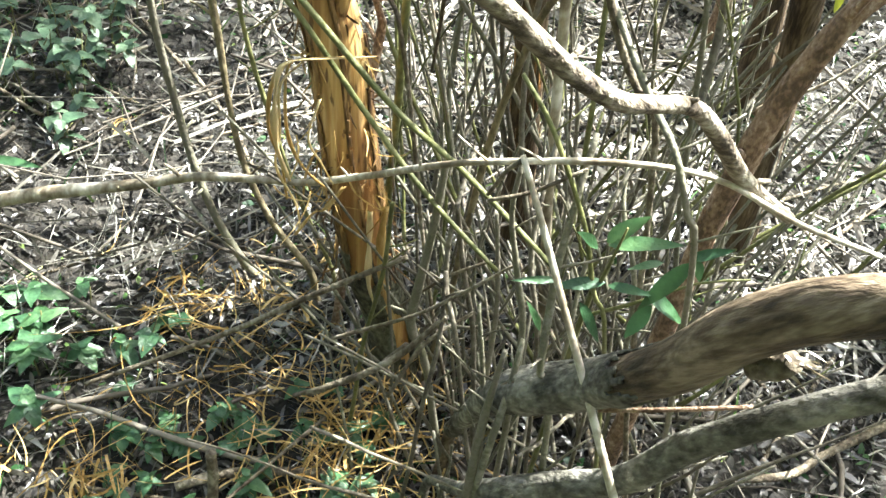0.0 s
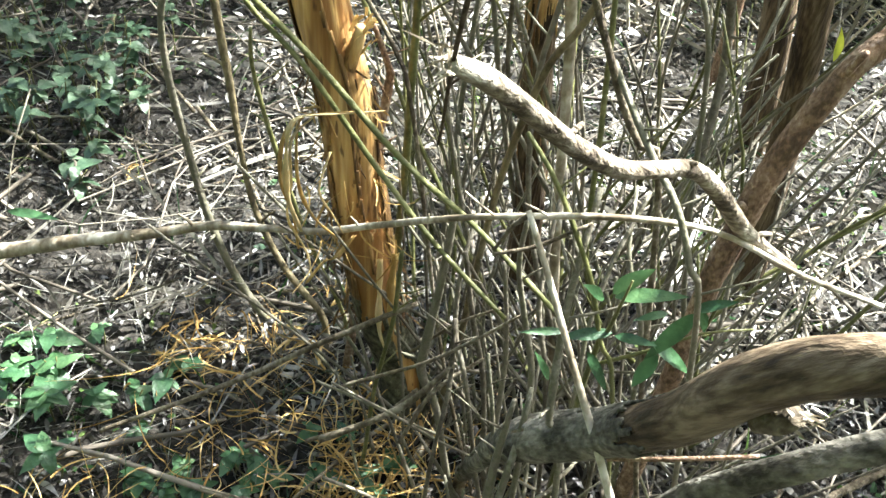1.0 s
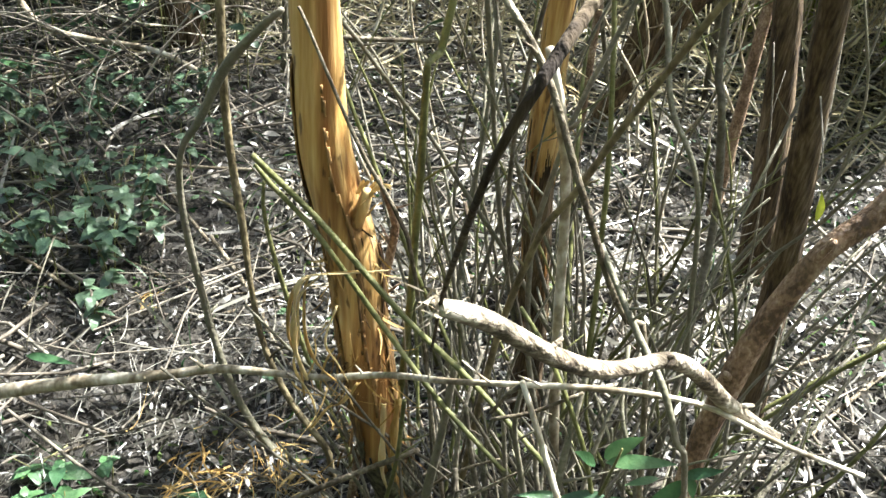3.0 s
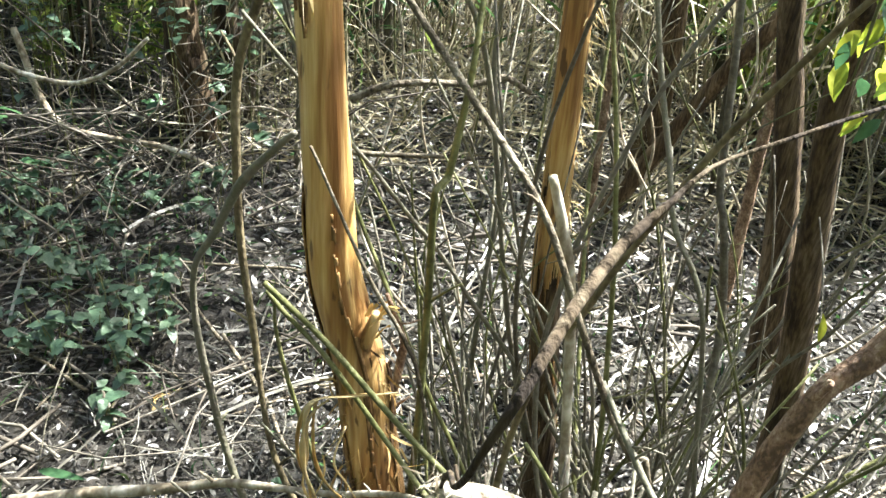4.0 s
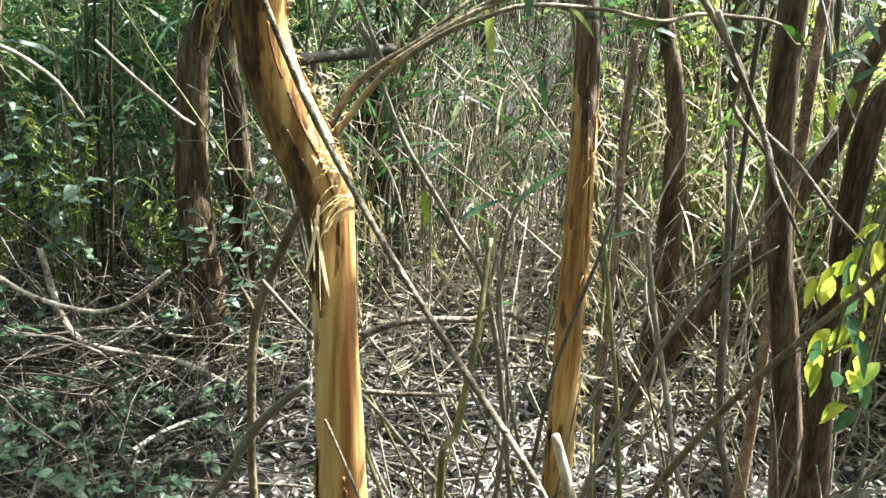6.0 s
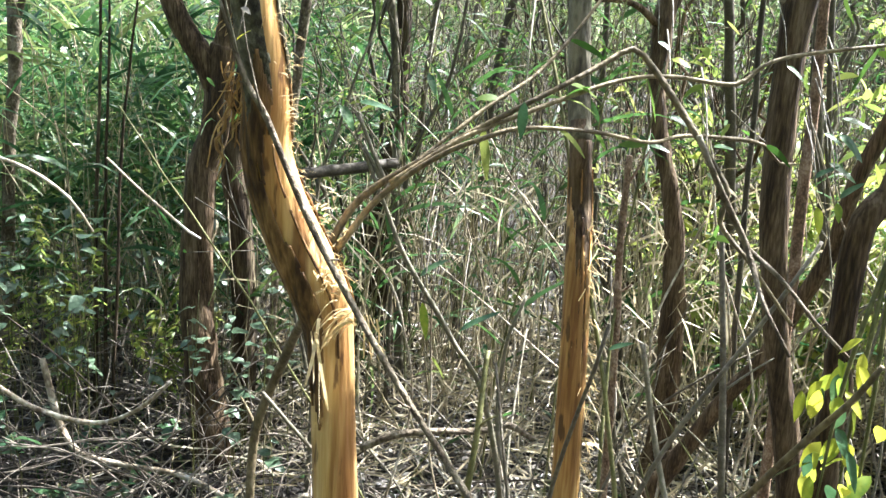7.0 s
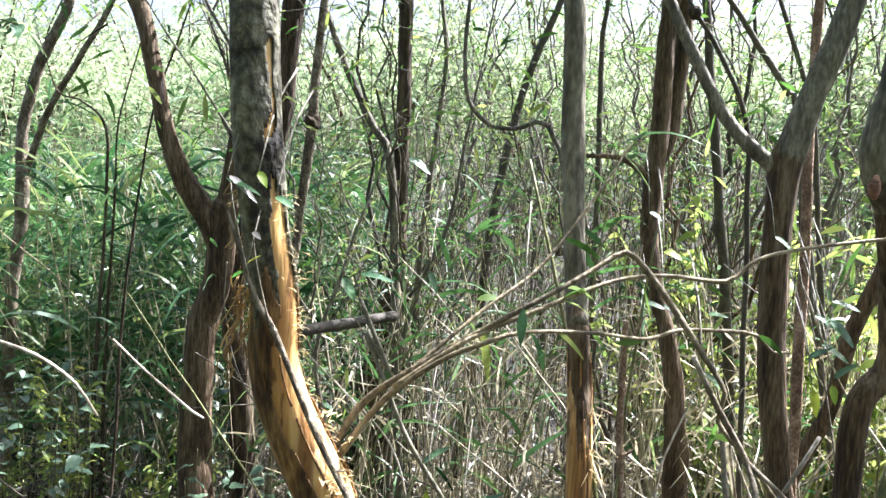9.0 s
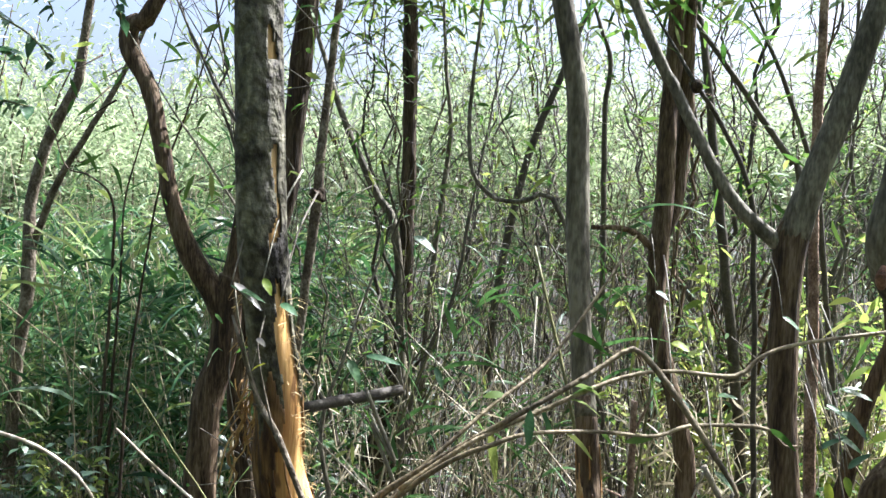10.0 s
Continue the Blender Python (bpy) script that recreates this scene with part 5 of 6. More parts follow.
# ---- logs, sticks and shoots near the path ----
def dressed(name, label, path, mat, category="branch", stubs=3, length=.03, group="", root=False, **kw):
    """A stick as a thing: its stem, and the side twigs or stubs along it as parts."""
    rnd = random.Random(len(bpy.data.objects))
    t = thing(name, label, category, group)
    stick("stem", "", rooted(path) if root else path, mat, parent=t, **kw)
    q = smooth_path(path, .01)
    for k in range(stubs):
        s = q[int(len(q) * (.15 + .75 * (k + rnd.random()) / stubs)) % len(q)]
        a, ln, rr = rnd.uniform(0, 6.28), length * rnd.uniform(.5, 1.3), max(.0008, s[3] * .45)
        e = (s[0] + math.cos(a) * ln, s[1] + math.sin(a) * ln * .6, s[2] + ln * rnd.uniform(.2, 1.2))
        mid = ((s[0] + e[0]) / 2, (s[1] + e[1]) / 2, (s[2] + e[2]) / 2 + ln * rnd.uniform(-.1, .12))
        part("side_twig", mesh_of("side_twig", *tube([(s[0], s[1], s[2], rr), (*mid, rr * .8), (*e, rr * .5)], 6, .01, .1, 120), mat), t)
    return t


def stick(name, label, path, mat, category="stick", sides=10, step=.012, rough=.09, freq=26, wobble=.001, group="", root=False, parent=None):
    pth = rooted(path) if root else path
    me = mesh_of(name, *tube(pth, sides, step, rough, freq, wobble, len(bpy.data.objects) * .37), mat)
    if parent:
        return part(name, me, parent)
    return tagged(part(name, me), label, category, group)


low = thing("low_willow_limb", "thick low willow limb with flaking grey bark and a splintered spur", "tree", "low limbs")
stick("limb", "", rooted(LOG_A, .03, 1.05), M["limb_wood"], sides=30, step=.005, rough=.05, freq=40, parent=low)


def bark_sleeve(path, until, thick, parent, label, sides=44):
    """Bark left on a limb up to a torn edge, about until metres along it."""
    p = smooth_path(path, .004)
    v, _ = tube([(a, b, c, r + thick) for a, b, c, r in path], sides, .004, .07, 55, 0, 1.0, False)
    n, faces = len(v) // sides, []
    run = np.concatenate([[0], np.cumsum(np.linalg.norm(np.diff(p[:, :3], axis=0), axis=1))])
    for i in range(n - 1):
        for k in range(sides):
            a = 2 * math.pi * k / sides
            q = (math.cos(a), math.sin(a))
            if run[i] < until + .05 * noise.noise((q[0] * 1.6, q[1] * 1.6, 3)) + .018 * noise.noise((q[0] * 6, q[1] * 6, run[i] * 30)):
                if noise.noise((q[0] * 2.2, q[1] * 2.2, run[i] * 16)) < .52:
                    j = (k + 1) % sides
                    faces.append((i * sides + k, i * sides + j, (i + 1) * sides + j, (i + 1) * sides + k))
    ob = part("bark", mesh_of("bark", v, faces, M["limb_bark"]), parent, label)
    sol = ob.modifiers.new("thickness", 'SOLIDIFY')
    sol.thickness, sol.offset = .0022, 0


bark_sleeve(LOG_A, .56, .0016, low, "pale grey bark ending in a torn edge")
stick("spur", "", LOG_SPUR, M["grey_bark"], sides=12, step=.005, rough=.2, freq=90, parent=low)
x, y, z, _ = LOG_SPUR[-1]
rr = np.array((x, y, z)) + rng.normal(size=(16, 3)) * .005
for k in range(16):
    part("splinter", array_mesh("splinter", [blades(rr[k:k + 1], rng.normal(size=(1, 3)) * .25 + (.8, .1, -.5), rng.uniform(.012, .03, 1), rng.uniform(.002, .005, 1), .1, 3, "blade", .1, .9)], M["pale"]), low, "pale splintered wood")
low = thing("low_willow_limb", "bent low willow limb with moss below the thick one", "tree", "low limbs")
stick("limb", "", rooted(LOG_B, .03, 1.05), M["limb_bark"], sides=26, step=.006, rough=.07, freq=40, parent=low)

bare = dressed("bare_branch", "bleached bare broken branch bent across the shoots", BARE, M["bare"], stubs=4, length=.012, sides=18, step=.005, rough=.06, freq=18)
x, y, z, _ = BARE[0]
rr = np.array((x, y, z)) + rng.normal(size=(26, 3)) * .004
part("broken_end", array_mesh("broken_end", [blades(rr, rng.normal(size=(26, 3)) * .5 + (-.3, 0, .3), rng.uniform(.006, .018, 26), rng.uniform(.001, .003, 26), .1, 3, "blade", .2, .9)], M["pale"]), bare, "frayed white broken end")["kind"] = "stuff"
dressed("red_brown_branch", "red-brown leaning willow branch with speckled bark", BRANCH_G, M["red_bark"], stubs=3, length=.03, root=True, sides=14, step=.008, rough=.06, freq=90)
dressed("dark_branch", "dark brown branch with a broken dangling end", [(x, y, z, r * .52) for x, y, z, r in STEM_K], M["dark_bark"], stubs=2, length=.01, sides=12, step=.006, rough=.05, freq=30)
dressed("slanting_branch", "olive brown branch slanting up from the stool", STEM_B, M["arch"], stubs=4, length=.03, root=True, sides=12, rough=.08)
dressed("long_stick", "long pale grey stick lying across the stripped willow", STICK_H, M["pale"], "stick", 6, .03)
stick("cut_stick", "pale straight cut stick standing among shoots", [(x, y, z, r * .62) for x, y, z, r in STICK_V], M["pale"], root=False, rough=.05)
stick("twig", "short grey side twig", TWIG_V, M["grey_bark"])
dressed("long_stick", "long thin grey stick leaning on the stripped stem", STICK_LONG, M["grey_bark"], "stick", 5, .02, root=True)
stick("twig", "thin grey twig in front of the bare stem", STICK_THIN, M["grey_bark"], root=True)
dressed("willow_shoot", "bent brown willow shoot with a broken top", [(x, y, z, r * .82) for x, y, z, r in STEM_S1], M["shoot"], "shoot", 4, .04, root=True)
dressed("willow_shoot", "brown willow shoot curving up to the stem", [(x, y, z, r * .8) for x, y, z, r in STEM_S2], M["arch"], "shoot", 4, .04, root=True)
dressed("willow_shoot", "thin bright green willow shoot", STEM_S3, M["green_shoot"], "shoot", 4, .04, root=True)
stick("split_shoot", "green split shoot bent across the stripped stem", SPLIT_A, M["green_shoot"], "shoot")
stick("split_shoot", "thinner half of the green split shoot", SPLIT_B, M["green_shoot"], "shoot")
for nm, pth, mt in (("elbow", TWIG_ELBOW, "grey_bark"), ("elbow", TWIG_ELBOW2, "grey_bark"), ("tip", TWIG_TIP, "grey_bark"), ("arc", TWIG_ARC, "grey_bark")):
    stick("twig", "thin grey curving twig", pth, M[mt], "twig")
for pth, mt in ((STEM_A, "green_shoot"), (STEM_C, "shoot"), (STEM_D, "shoot"), (STEM_E, "shoot"), (STEM_F, "shoot"), (STEM_G, "shoot"), (BROWN_STEM, "red_bark"), (REDSTEM, "red_bark")):
    dressed("willow_shoot", "slender upright willow shoot of the stool", pth, M[mt], "shoot", 4, .05, "willow shoots", True)
dressed("cut_stub", "pale cut stub of a shoot", CUT_STUB, M["pale"], "stub", 2, .015, root=True)
for i, pth in enumerate(SHOOTS):
    dressed("willow_shoot", "slender upright willow shoot of the stool", pth, M["green_shoot" if i in (3, 9) else "shoot"], "shoot", 3, .04, "willow shoots", True)
for i, pth in enumerate(LOW_TWIGS):
    stick("twig", "pale dry twig caught among the shoots", pth, M["red_bark" if i == 3 else "grey_bark"], "twig")
for i, pth in enumerate(BACK_STEMS):
    t = thing("back_stem", "thin crooked willow stem in the thicket", "tree", "thicket stems")
    (x1, y1, z1, r1), (x0, y0, z0, _) = pth[-1], pth[-2]
    k = min(1.2, .35 / max(.05, z1 - z0))
    rest = [(x1 + (x1 - x0) * k * f, y1 + .05 * f, z1 + max(.12, (z1 - z0) * k) * f, r1 * (1 - .3 * f)) for f in (1, 2, 3)]
    stick("stem", "", rooted(pth, .04, 1.1) + rest, M["olive_bark" if i % 3 == 0 else "thicket_bark"], sides=8, step=.03, rough=.1, freq=40, wobble=.004, parent=t)
    part("leaves", crown_mesh([pth], 24, .06, i), t)
    if i == 8:
        q = pth[-1]
        part("gall", mesh_of("gall", *tube([(q[0], q[1], q[2] - .02, .008), (q[0], q[1], q[2], .021), (q[0] + .004, q[1], q[2] + .018, .006)], 12, .006, .45, 120), M["dark_bark"]), t, "dark round gall")
for pth in (VINE_A, VINE_B, VINE_C, VINE_D):
    stick("dry_vine", "thin dry arching bramble stem", pth, M["pale"], "vine", 6, .02)
for i in range(22):
    rnd = random.Random(500 + i)
    q = [(rnd.uniform(-.1, 1.15), rnd.uniform(2.0, 2.9), -.02, rnd.uniform(.003, .0055))]
    lean = rnd.gauss(0, .06)
    for k in range(rnd.randint(5, 8)):
        lean += rnd.gauss(0, .05)
        q.append((q[-1][0] + lean, q[-1][1] + rnd.gauss(0, .03), q[-1][2] + rnd.uniform(.13, .2), q[-1][3] * .88))
    dressed("withered_weed", "thin pale wavy withered weed between the trunks", q, M["pale" if i % 3 else "shoot"], "weed", 3, .07, "withered weeds", sides=7, step=.02, rough=.1, freq=40, wobble=.004)
stick("leaning_limb", "short dark limb propped behind the stem", LEAN_TRUNK, M["thicket_bark"], "branch")
for pth in (FLOOR_STICK_A, FLOOR_STICK_B, FLOOR_STICK_C, FLOOR_STICK_D, FLOOR_STICK_E, FLOOR_STICK_F):
    stick("fallen_stick", "grey-brown fallen stick on the litter", pth, M["grey_bark"], "stick", group="fallen sticks")


TWIG_SHAPES = [mesh_of("fallen_twig", *tube([(-.14 - .03 * k, 0, 0, .0035), (-.04, .012 * (k % 3 - 1), .004, .0032), (.06, -.01 * (k % 2), .006, .0027), (.15 + .03 * k, .015 * (k % 3), .002, .0016)], 7, .015, .12, 80, .002, k), M["grey_bark"]) for k in range(6)]
for i in range(70):
    rnd = random.Random(100 + i)
    x, y = rnd.uniform(-1.2, .9), rnd.uniform(.85, 2.9)
    ob = tagged(part("fallen_twig", TWIG_SHAPES[i % 6]), "dry grey-brown twig lying on the litter", "twig", "fallen twigs")
    ob.matrix_basis = pose(x, y, ground_z(x, y) + .012, rnd.uniform(0, 360), rnd.gauss(0, 4), rnd.uniform(0, 360)) @ Matrix.Diagonal((*[rnd.uniform(.6, 1.5)] * 3, 1))


# ---- the stool: many shoots out of one root ----
def build_shoots():
    rnd = random.Random(5)
    for i in range(95):
        x, y = rnd.uniform(.02, .58), rnd.uniform(1.12, 1.75)
        if x < .1:
            y = max(y, 1.25)
        lean_x, lean_y = rnd.gauss((x - .3) * .3, .32), rnd.gauss(.1, .24)
        ln = rnd.choice((rnd.uniform(.3, .7), rnd.uniform(.5, 1.0), rnd.uniform(.5, 1.6)))
        r = rnd.uniform(.002, .0052)
        bow_x, bow_y = rnd.gauss(0, .10), rnd.gauss(0, .10)
        p = []
        for k in range(5):
            t = k / 4
            p.append((x + lean_x * ln * t + bow_x * math.sin(3 * t) * ln, max(y + lean_y * ln * t + bow_y * math.sin(3 * t) * ln, 1.14 + .1 * t), ground_z(x, y) - .02 + ln * t * .97, r * (1 - .55 * t)))
        dressed("willow_shoot", "slender upright willow shoot of the stool", p, M[rnd.choice(("shoot", "shoot", "shoot", "green_shoot"))], "shoot", 3, .06, "willow shoots", sides=6, step=.05, rough=0, wobble=.004)
    # short stubs and leaning dead shoots in front of the stool
    for i in range(120):
        x, y = rnd.uniform(.02, .5), rnd.uniform(.92, 1.3)
        ln = rnd.uniform(.15, .6)
        a, b = rnd.gauss(0, .5), rnd.gauss(.1, .35)
        p = [(x + a * ln * t, y + b * ln * t, ground_z(x, y) - .01 + ln * t * .9, .0036 * (1 - .5 * t) * rnd.uniform(.6, 1.2)) for t in (0, .35, .7, 1)]
        stick("dead_shoot", "dry leaning dead shoot at the stool's foot", p, M["shoot"], "shoot", 6, .04, 0, wobble=.004, group="dead shoots")


build_shoots()


# ---- leaves close by ----
LEAF_BROAD = [leaf_mesh("leaf", .045 + .01 * i, .030 + .006 * i, M["grey_leaf"], .25, .2, .85, .05) for i in range(3)]
LEAF_GREEN = [leaf_mesh("leaf", .045 + .01 * i, .028 + .005 * i, M["leaf"], .25, .2, .85, .05) for i in range(3)]


def spray(name, label, stalks, leaves, n, seed, tilt=(-40, 20), scale=1.0, category="leaves", mat="green_shoot", turn=None, group="leafy sprays"):
    """Leaves as parts along short stalks."""
    rnd = random.Random(seed)
    t = thing(name, label, category, group)
    for s in stalks:
        part("stalk", mesh_of("stalk", *tube(s, 6, .02, 0), M[mat]), t)
        q = smooth_path(s, .006)
        for i in range(n):
            at = q[int(len(q) * (.12 + .88 * (i + rnd.random() * .8) / n)) % len(q)]
            ob = part("leaf", rnd.choice(leaves), t)
            ob.matrix_basis = Matrix.LocRotScale(at[:3], Euler((radians(rnd.uniform(*tilt)), radians(rnd.uniform(-35, 35)), radians(rnd.uniform(0, 360) if turn is None else turn + rnd.choice((0, 180)) + rnd.uniform(-45, 45)))),
                                                 Vector((1, 1, 1)) * scale * rnd.uniform(.7, 1.2))
    return t


def leaf_between(base, tip, width, mat, parent, name="leaf"):
    """A leaf from its stalk end to its tip, facing up."""
    b, e = Vector(base), Vector(tip)
    ln = (e - b).length
    me = leaf_mesh(name, ln, width, mat, .12, .25, 1.0, .04)
    ob = part(name, me, parent)
    y = (e - b).normalized()
    x = y.cross(Vector((0, -.45, 1))).normalized()
    ob.matrix_basis = Matrix.Translation(b) @ Matrix((x, y, x.cross(y))).transposed().to_4x4()
    return ob


x, y, z = SPRAY_AT
t = thing("leafy_shoot", "fresh green willow leaves on thin shoots of the stool", "leaves", "leafy sprays")
for s in ([(x - .045, y + .03, .2, .003), (x - .04, y + .02, z - .08, .0028), (x - .035, y + .01, z - .02, .002), (x - .03, y, z + .05, .001)],
          [(x - .04, y + .02, z - .08, .002), (x + .0, y, z - .03, .0018), (x + .04, y, z, .0012), (x + .08, y, z + .012, .001)]):
    part("stalk", mesh_of("stalk", *tube(s, 6, .02, 0), M["green_shoot"]), t)
for b, e, w in SPRAY_LEAVES:
    leaf_between(b, e, w * 1.1, M["leaf"], t)
for group, mat, lb in ((YELLOW_SINGLES, "yellow_leaf", "single yellowing leaf on a hair-thin twig"), (GREEN_SINGLES, "leaf", "single green leaf on a hair-thin twig")):
    for b, e, w in group:
        t = thing("leaf_twig", lb, "leaf", "single leaves")
        part("stalk", mesh_of("stalk", *tube([(b[0], b[1] + .12, b[2] + .10, .0012), (b[0], b[1] + .05, b[2] + .06, .001), (*b, .0007)], 5, .02, 0), M["shoot"]), t)
        leaf_between(b, e, w, M[mat], t)
for b, e, w in DEAD_SINGLES:
    t = thing("dead_leaf_twig", "pale withered leaf hanging on a hair-thin twig", "leaf", "single leaves")
    part("stalk", mesh_of("stalk", *tube([(b[0] + .015, b[1] + .01, b[2] - .09, .0012), (b[0] + .004, b[1], b[2] - .03, .001), (*b, .0007)], 5, .02, 0), M["shoot"]), t)
    leaf_between(b, e, w, M["straw"], t)
spray("overhanging_bough", "dark green leafy twigs hanging in from overhead", OVERHANG, LEAF_GREEN, 16, 12, (-60, 30), .72)
x, y, z = YLEAF_AT
rnd = random.Random(14)
t = thing("yellowing_shoot", "yellow-green backlit leaves hanging from a thin shoot", "leaves", "leafy sprays")
for k in range(3):
    part("stalk", mesh_of("stalk", *tube([(x + .05, y + .06, z + .17, .0022), (x + .02 + .012 * k, y + .03, z + .06, .0018), (x + .004 + .018 * k, y + .01 * k, z - .03 - .02 * k, .0008)], 6, .02, 0), M["green_shoot"]), t)
for k in range(44):
    f = k / 43
    b = Vector((x + .012 + .014 * f + rnd.gauss(0, .016), y + .03 + rnd.gauss(0, .022), z + .085 - .14 * f + rnd.gauss(0, .012)))
    e = b + Vector((rnd.gauss(-.003, .009), rnd.gauss(0, .009), -rnd.uniform(.014, .03)))
    leaf_between(b, e, rnd.uniform(.008, .013), M["leaf" if k % 4 == 3 else "yellow_leaf"], t)


def patch(name, label, x0, x1, y0, y1, n, leaves, seed, h=(.03, .12), scale=1.0, group="ground plants"):
    """Low plants: a thin stalk up from the soil and leaves spread at its top."""
    rnd = random.Random(seed)
    for i in range(n):
        x, y = rnd.uniform(x0, x1), rnd.uniform(y0, y1)
        t = thing(name, label, "plant", group)
        g, top = ground_z(x, y), rnd.uniform(*h)
        part("stalk", mesh_of("stalk", *tube([(x, y, g - .01, .0016), (x + rnd.gauss(0, .01), y + rnd.gauss(0, .01), g + top * .6, .0014), (x + rnd.gauss(0, .02), y + rnd.gauss(0, .02), g + top, .001)], 5, .03, 0), M["green_shoot"]), t)
        a = rnd.uniform(0, 360)
        for k in range(rnd.randint(4, 7)):
            ob = part("leaf", rnd.choice(leaves), t)
            ob.matrix_basis = Matrix.LocRotScale((x, y, g + top * rnd.uniform(.7, 1)), Euler((radians(rnd.uniform(-25, 20)), radians(rnd.uniform(-20, 20)), radians(a + k * 77 + rnd.uniform(-20, 20)))), Vector((1, 1, 1)) * scale * rnd.uniform(.6, 1.15))


patch("ground_ivy", "dull green broad-leaved plants creeping over litter", -1.3, -.6, 1.6, 2.55, 165, LEAF_BROAD, 1, (.04, .16), .64)
patch("ground_ivy", "bright green broad-leaved plants on the litter", -.62, -.3, .94, 1.24, 22, LEAF_GREEN, 2, (.03, .08), .68)
patch("ground_ivy", "green seedlings among orange bast shreds", -.36, .1, .86, 1.1, 46, LEAF_GREEN, 3, (.02, .06), .5)
patch("bramble", "low dark green bramble leaves in the shade", -1.6, -.95, 2.3, 2.9, 16, LEAF_GREEN, 4, (.08, .3), 1.0)
patch("bramble", "pale green bramble leaves before the reeds", -1.7, -.6, 2.6, 3.5, 85, LEAF_BROAD, 5, (.25, .85), .85)


# ---- reeds and thicket behind ----
def build_reeds():
    chunks_s, chunks_l, chunks_b = [], [], []
    for n, x0, x1, y0, y1, h0, h1, lv in ((330, -.8, 2.3, 3.0, 4.1, .35, 1.15, 2), (190, -2.6, 2.4, 3.2, 4.1, .5, 1.4, 4), (280, -3.6, 3.4, 4.1, 5.2, .6, 1.5, 4), (320, -3.6, 3.4, 5.2, 6.4, .9, 1.9, 4), (800, -5.5, 5.5, 6.0, 8.5, 1.1, 2.0, 5), (500, -9, 9, 8, 13, 1.4, 2.2, 5), (420, -2.9, -1.0, 3.5, 5.4, .8, 1.5, 6), (300, -.8, 2.2, 3.8, 5.2, .9, 1.8, 0)):
        x, y = rng.uniform(x0, x1, n), rng.uniform(y0, y1, n)
        r = np.column_stack([x, y, np.full(n, -.02)])
        way = rng.normal(size=(n, 3)) * (.2, .2, 0) + (0, 0, 1)
        h = rng.uniform(h0, h1, n)
        # rows further back take the stalk colour that is darkened for shade
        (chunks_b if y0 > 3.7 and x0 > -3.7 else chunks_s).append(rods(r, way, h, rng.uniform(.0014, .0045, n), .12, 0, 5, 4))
        green = np.where(x < -.5, 1.0, .3)
        for k in range(lv + 1):
            keep = rng.random(n) < green
            m = keep.sum()
            t = rng.uniform(.3, 1.0, m)
            wy = way[keep] / np.linalg.norm(way[keep], axis=1)[:, None]
            root = r[keep] + wy * (h[keep] * t)[:, None]
            a = rng.uniform(0, 6.28, m)
            d = np.column_stack([np.cos(a), np.sin(a), rng.uniform(.3, 1.6, m)])
            chunks_l.append(blades(root, d, rng.uniform(.18, .5, m) * np.where(root[:, 0] < -.9, 1.5, 1.0), rng.uniform(.006, .018, m), .6, 5, "blade", .12, .8))
    n = 1300
    r = np.column_stack([rng.uniform(-3.1, -.75, n), rng.uniform(3.8, 5.2, n), rng.uniform(.3, 1.3, n)])
    a = rng.uniform(0, 6.28, n)
    d = np.column_stack([np.cos(a), np.sin(a) * .6, rng.uniform(.5, 2.2, n)])
    chunks_l.append(blades(r, d, rng.uniform(.4, .8, n), rng.uniform(.016, .034, n), .7, 7, "blade", .10, .8))
    n = 3000
    r = np.column_stack([np.where(rng.random(n) < .25, rng.uniform(-.9, .5, n), rng.uniform(.4, 2.5, n)), rng.uniform(2.9, 4.4, n), rng.uniform(.05, .95, n)])
    d = rng.normal(size=(n, 3)) * (.7, .5, .5) + np.column_stack([np.zeros(n), np.zeros(n), np.where(rng.random(n) < .5, 1.1, -.8)])
    tagged(part("dry_reed_leaves", array_mesh("dry_reed_leaves", [blades(r, d, rng.uniform(.1, .34, n), rng.uniform(.003, .011, n), .3, 5, "blade", .25, .8)], M["bleached"])), "pale withered reed leaves hanging in the light", "reeds", kind="stuff")
    tagged(part("reed_stalks", array_mesh("reed_stalks", chunks_s, M["reed_stem"])), "dense dry reed stalks standing behind the willows", "reeds", kind="stuff")
    tagged(part("brown_stalks", array_mesh("brown_stalks", chunks_b, M["dark_reed"])), "dense stalks behind the willows, thicket shade put into their brown colour", "reeds", kind="stuff")
    tagged(part("reed_leaves", array_mesh("reed_leaves", chunks_l, M["reed_leaf"])), "long green arching reed leaves lit from behind", "reeds", kind="stuff")


build_reeds()


def leafy_cane(x, y, h, lean, seed):
    """A green reed with long narrow leaves that arch out on two sides."""
    rnd = random.Random(seed)
    t = thing("leafy_reed", "green reed with long narrow arching leaves among dry stalks", "reed", "leafy reeds")
    path = [(x + lean * h * k * k / 9, y + rnd.gauss(0, .01) * k, -.03 + h * k / 3, .0042 * (1 - .2 * k)) for k in range(4)]
    part("cane", mesh_of("cane", *tube(path, 6, .06, 0), M["green_shoot"]), t)
    q = smooth_path(path, .01)
    for k in range(9):
        at = q[int(len(q) * (.35 + .64 * k / 9))][:3]
        d = np.array(((1 if (k + seed) % 2 else -1) * rnd.uniform(.5, 1.1) + lean * 1.5, rnd.gauss(-.1, .4), rnd.uniform(.5, 1.3)))
        part("leaf", array_mesh("leaf", [blades(np.array([at]), np.array([d]), np.array([rnd.uniform(.2, .42)]), np.array([rnd.uniform(.010, .02)]), rnd.uniform(.3, .8), 7, "blade", .12, .8)], M["reed_leaf"]), t)


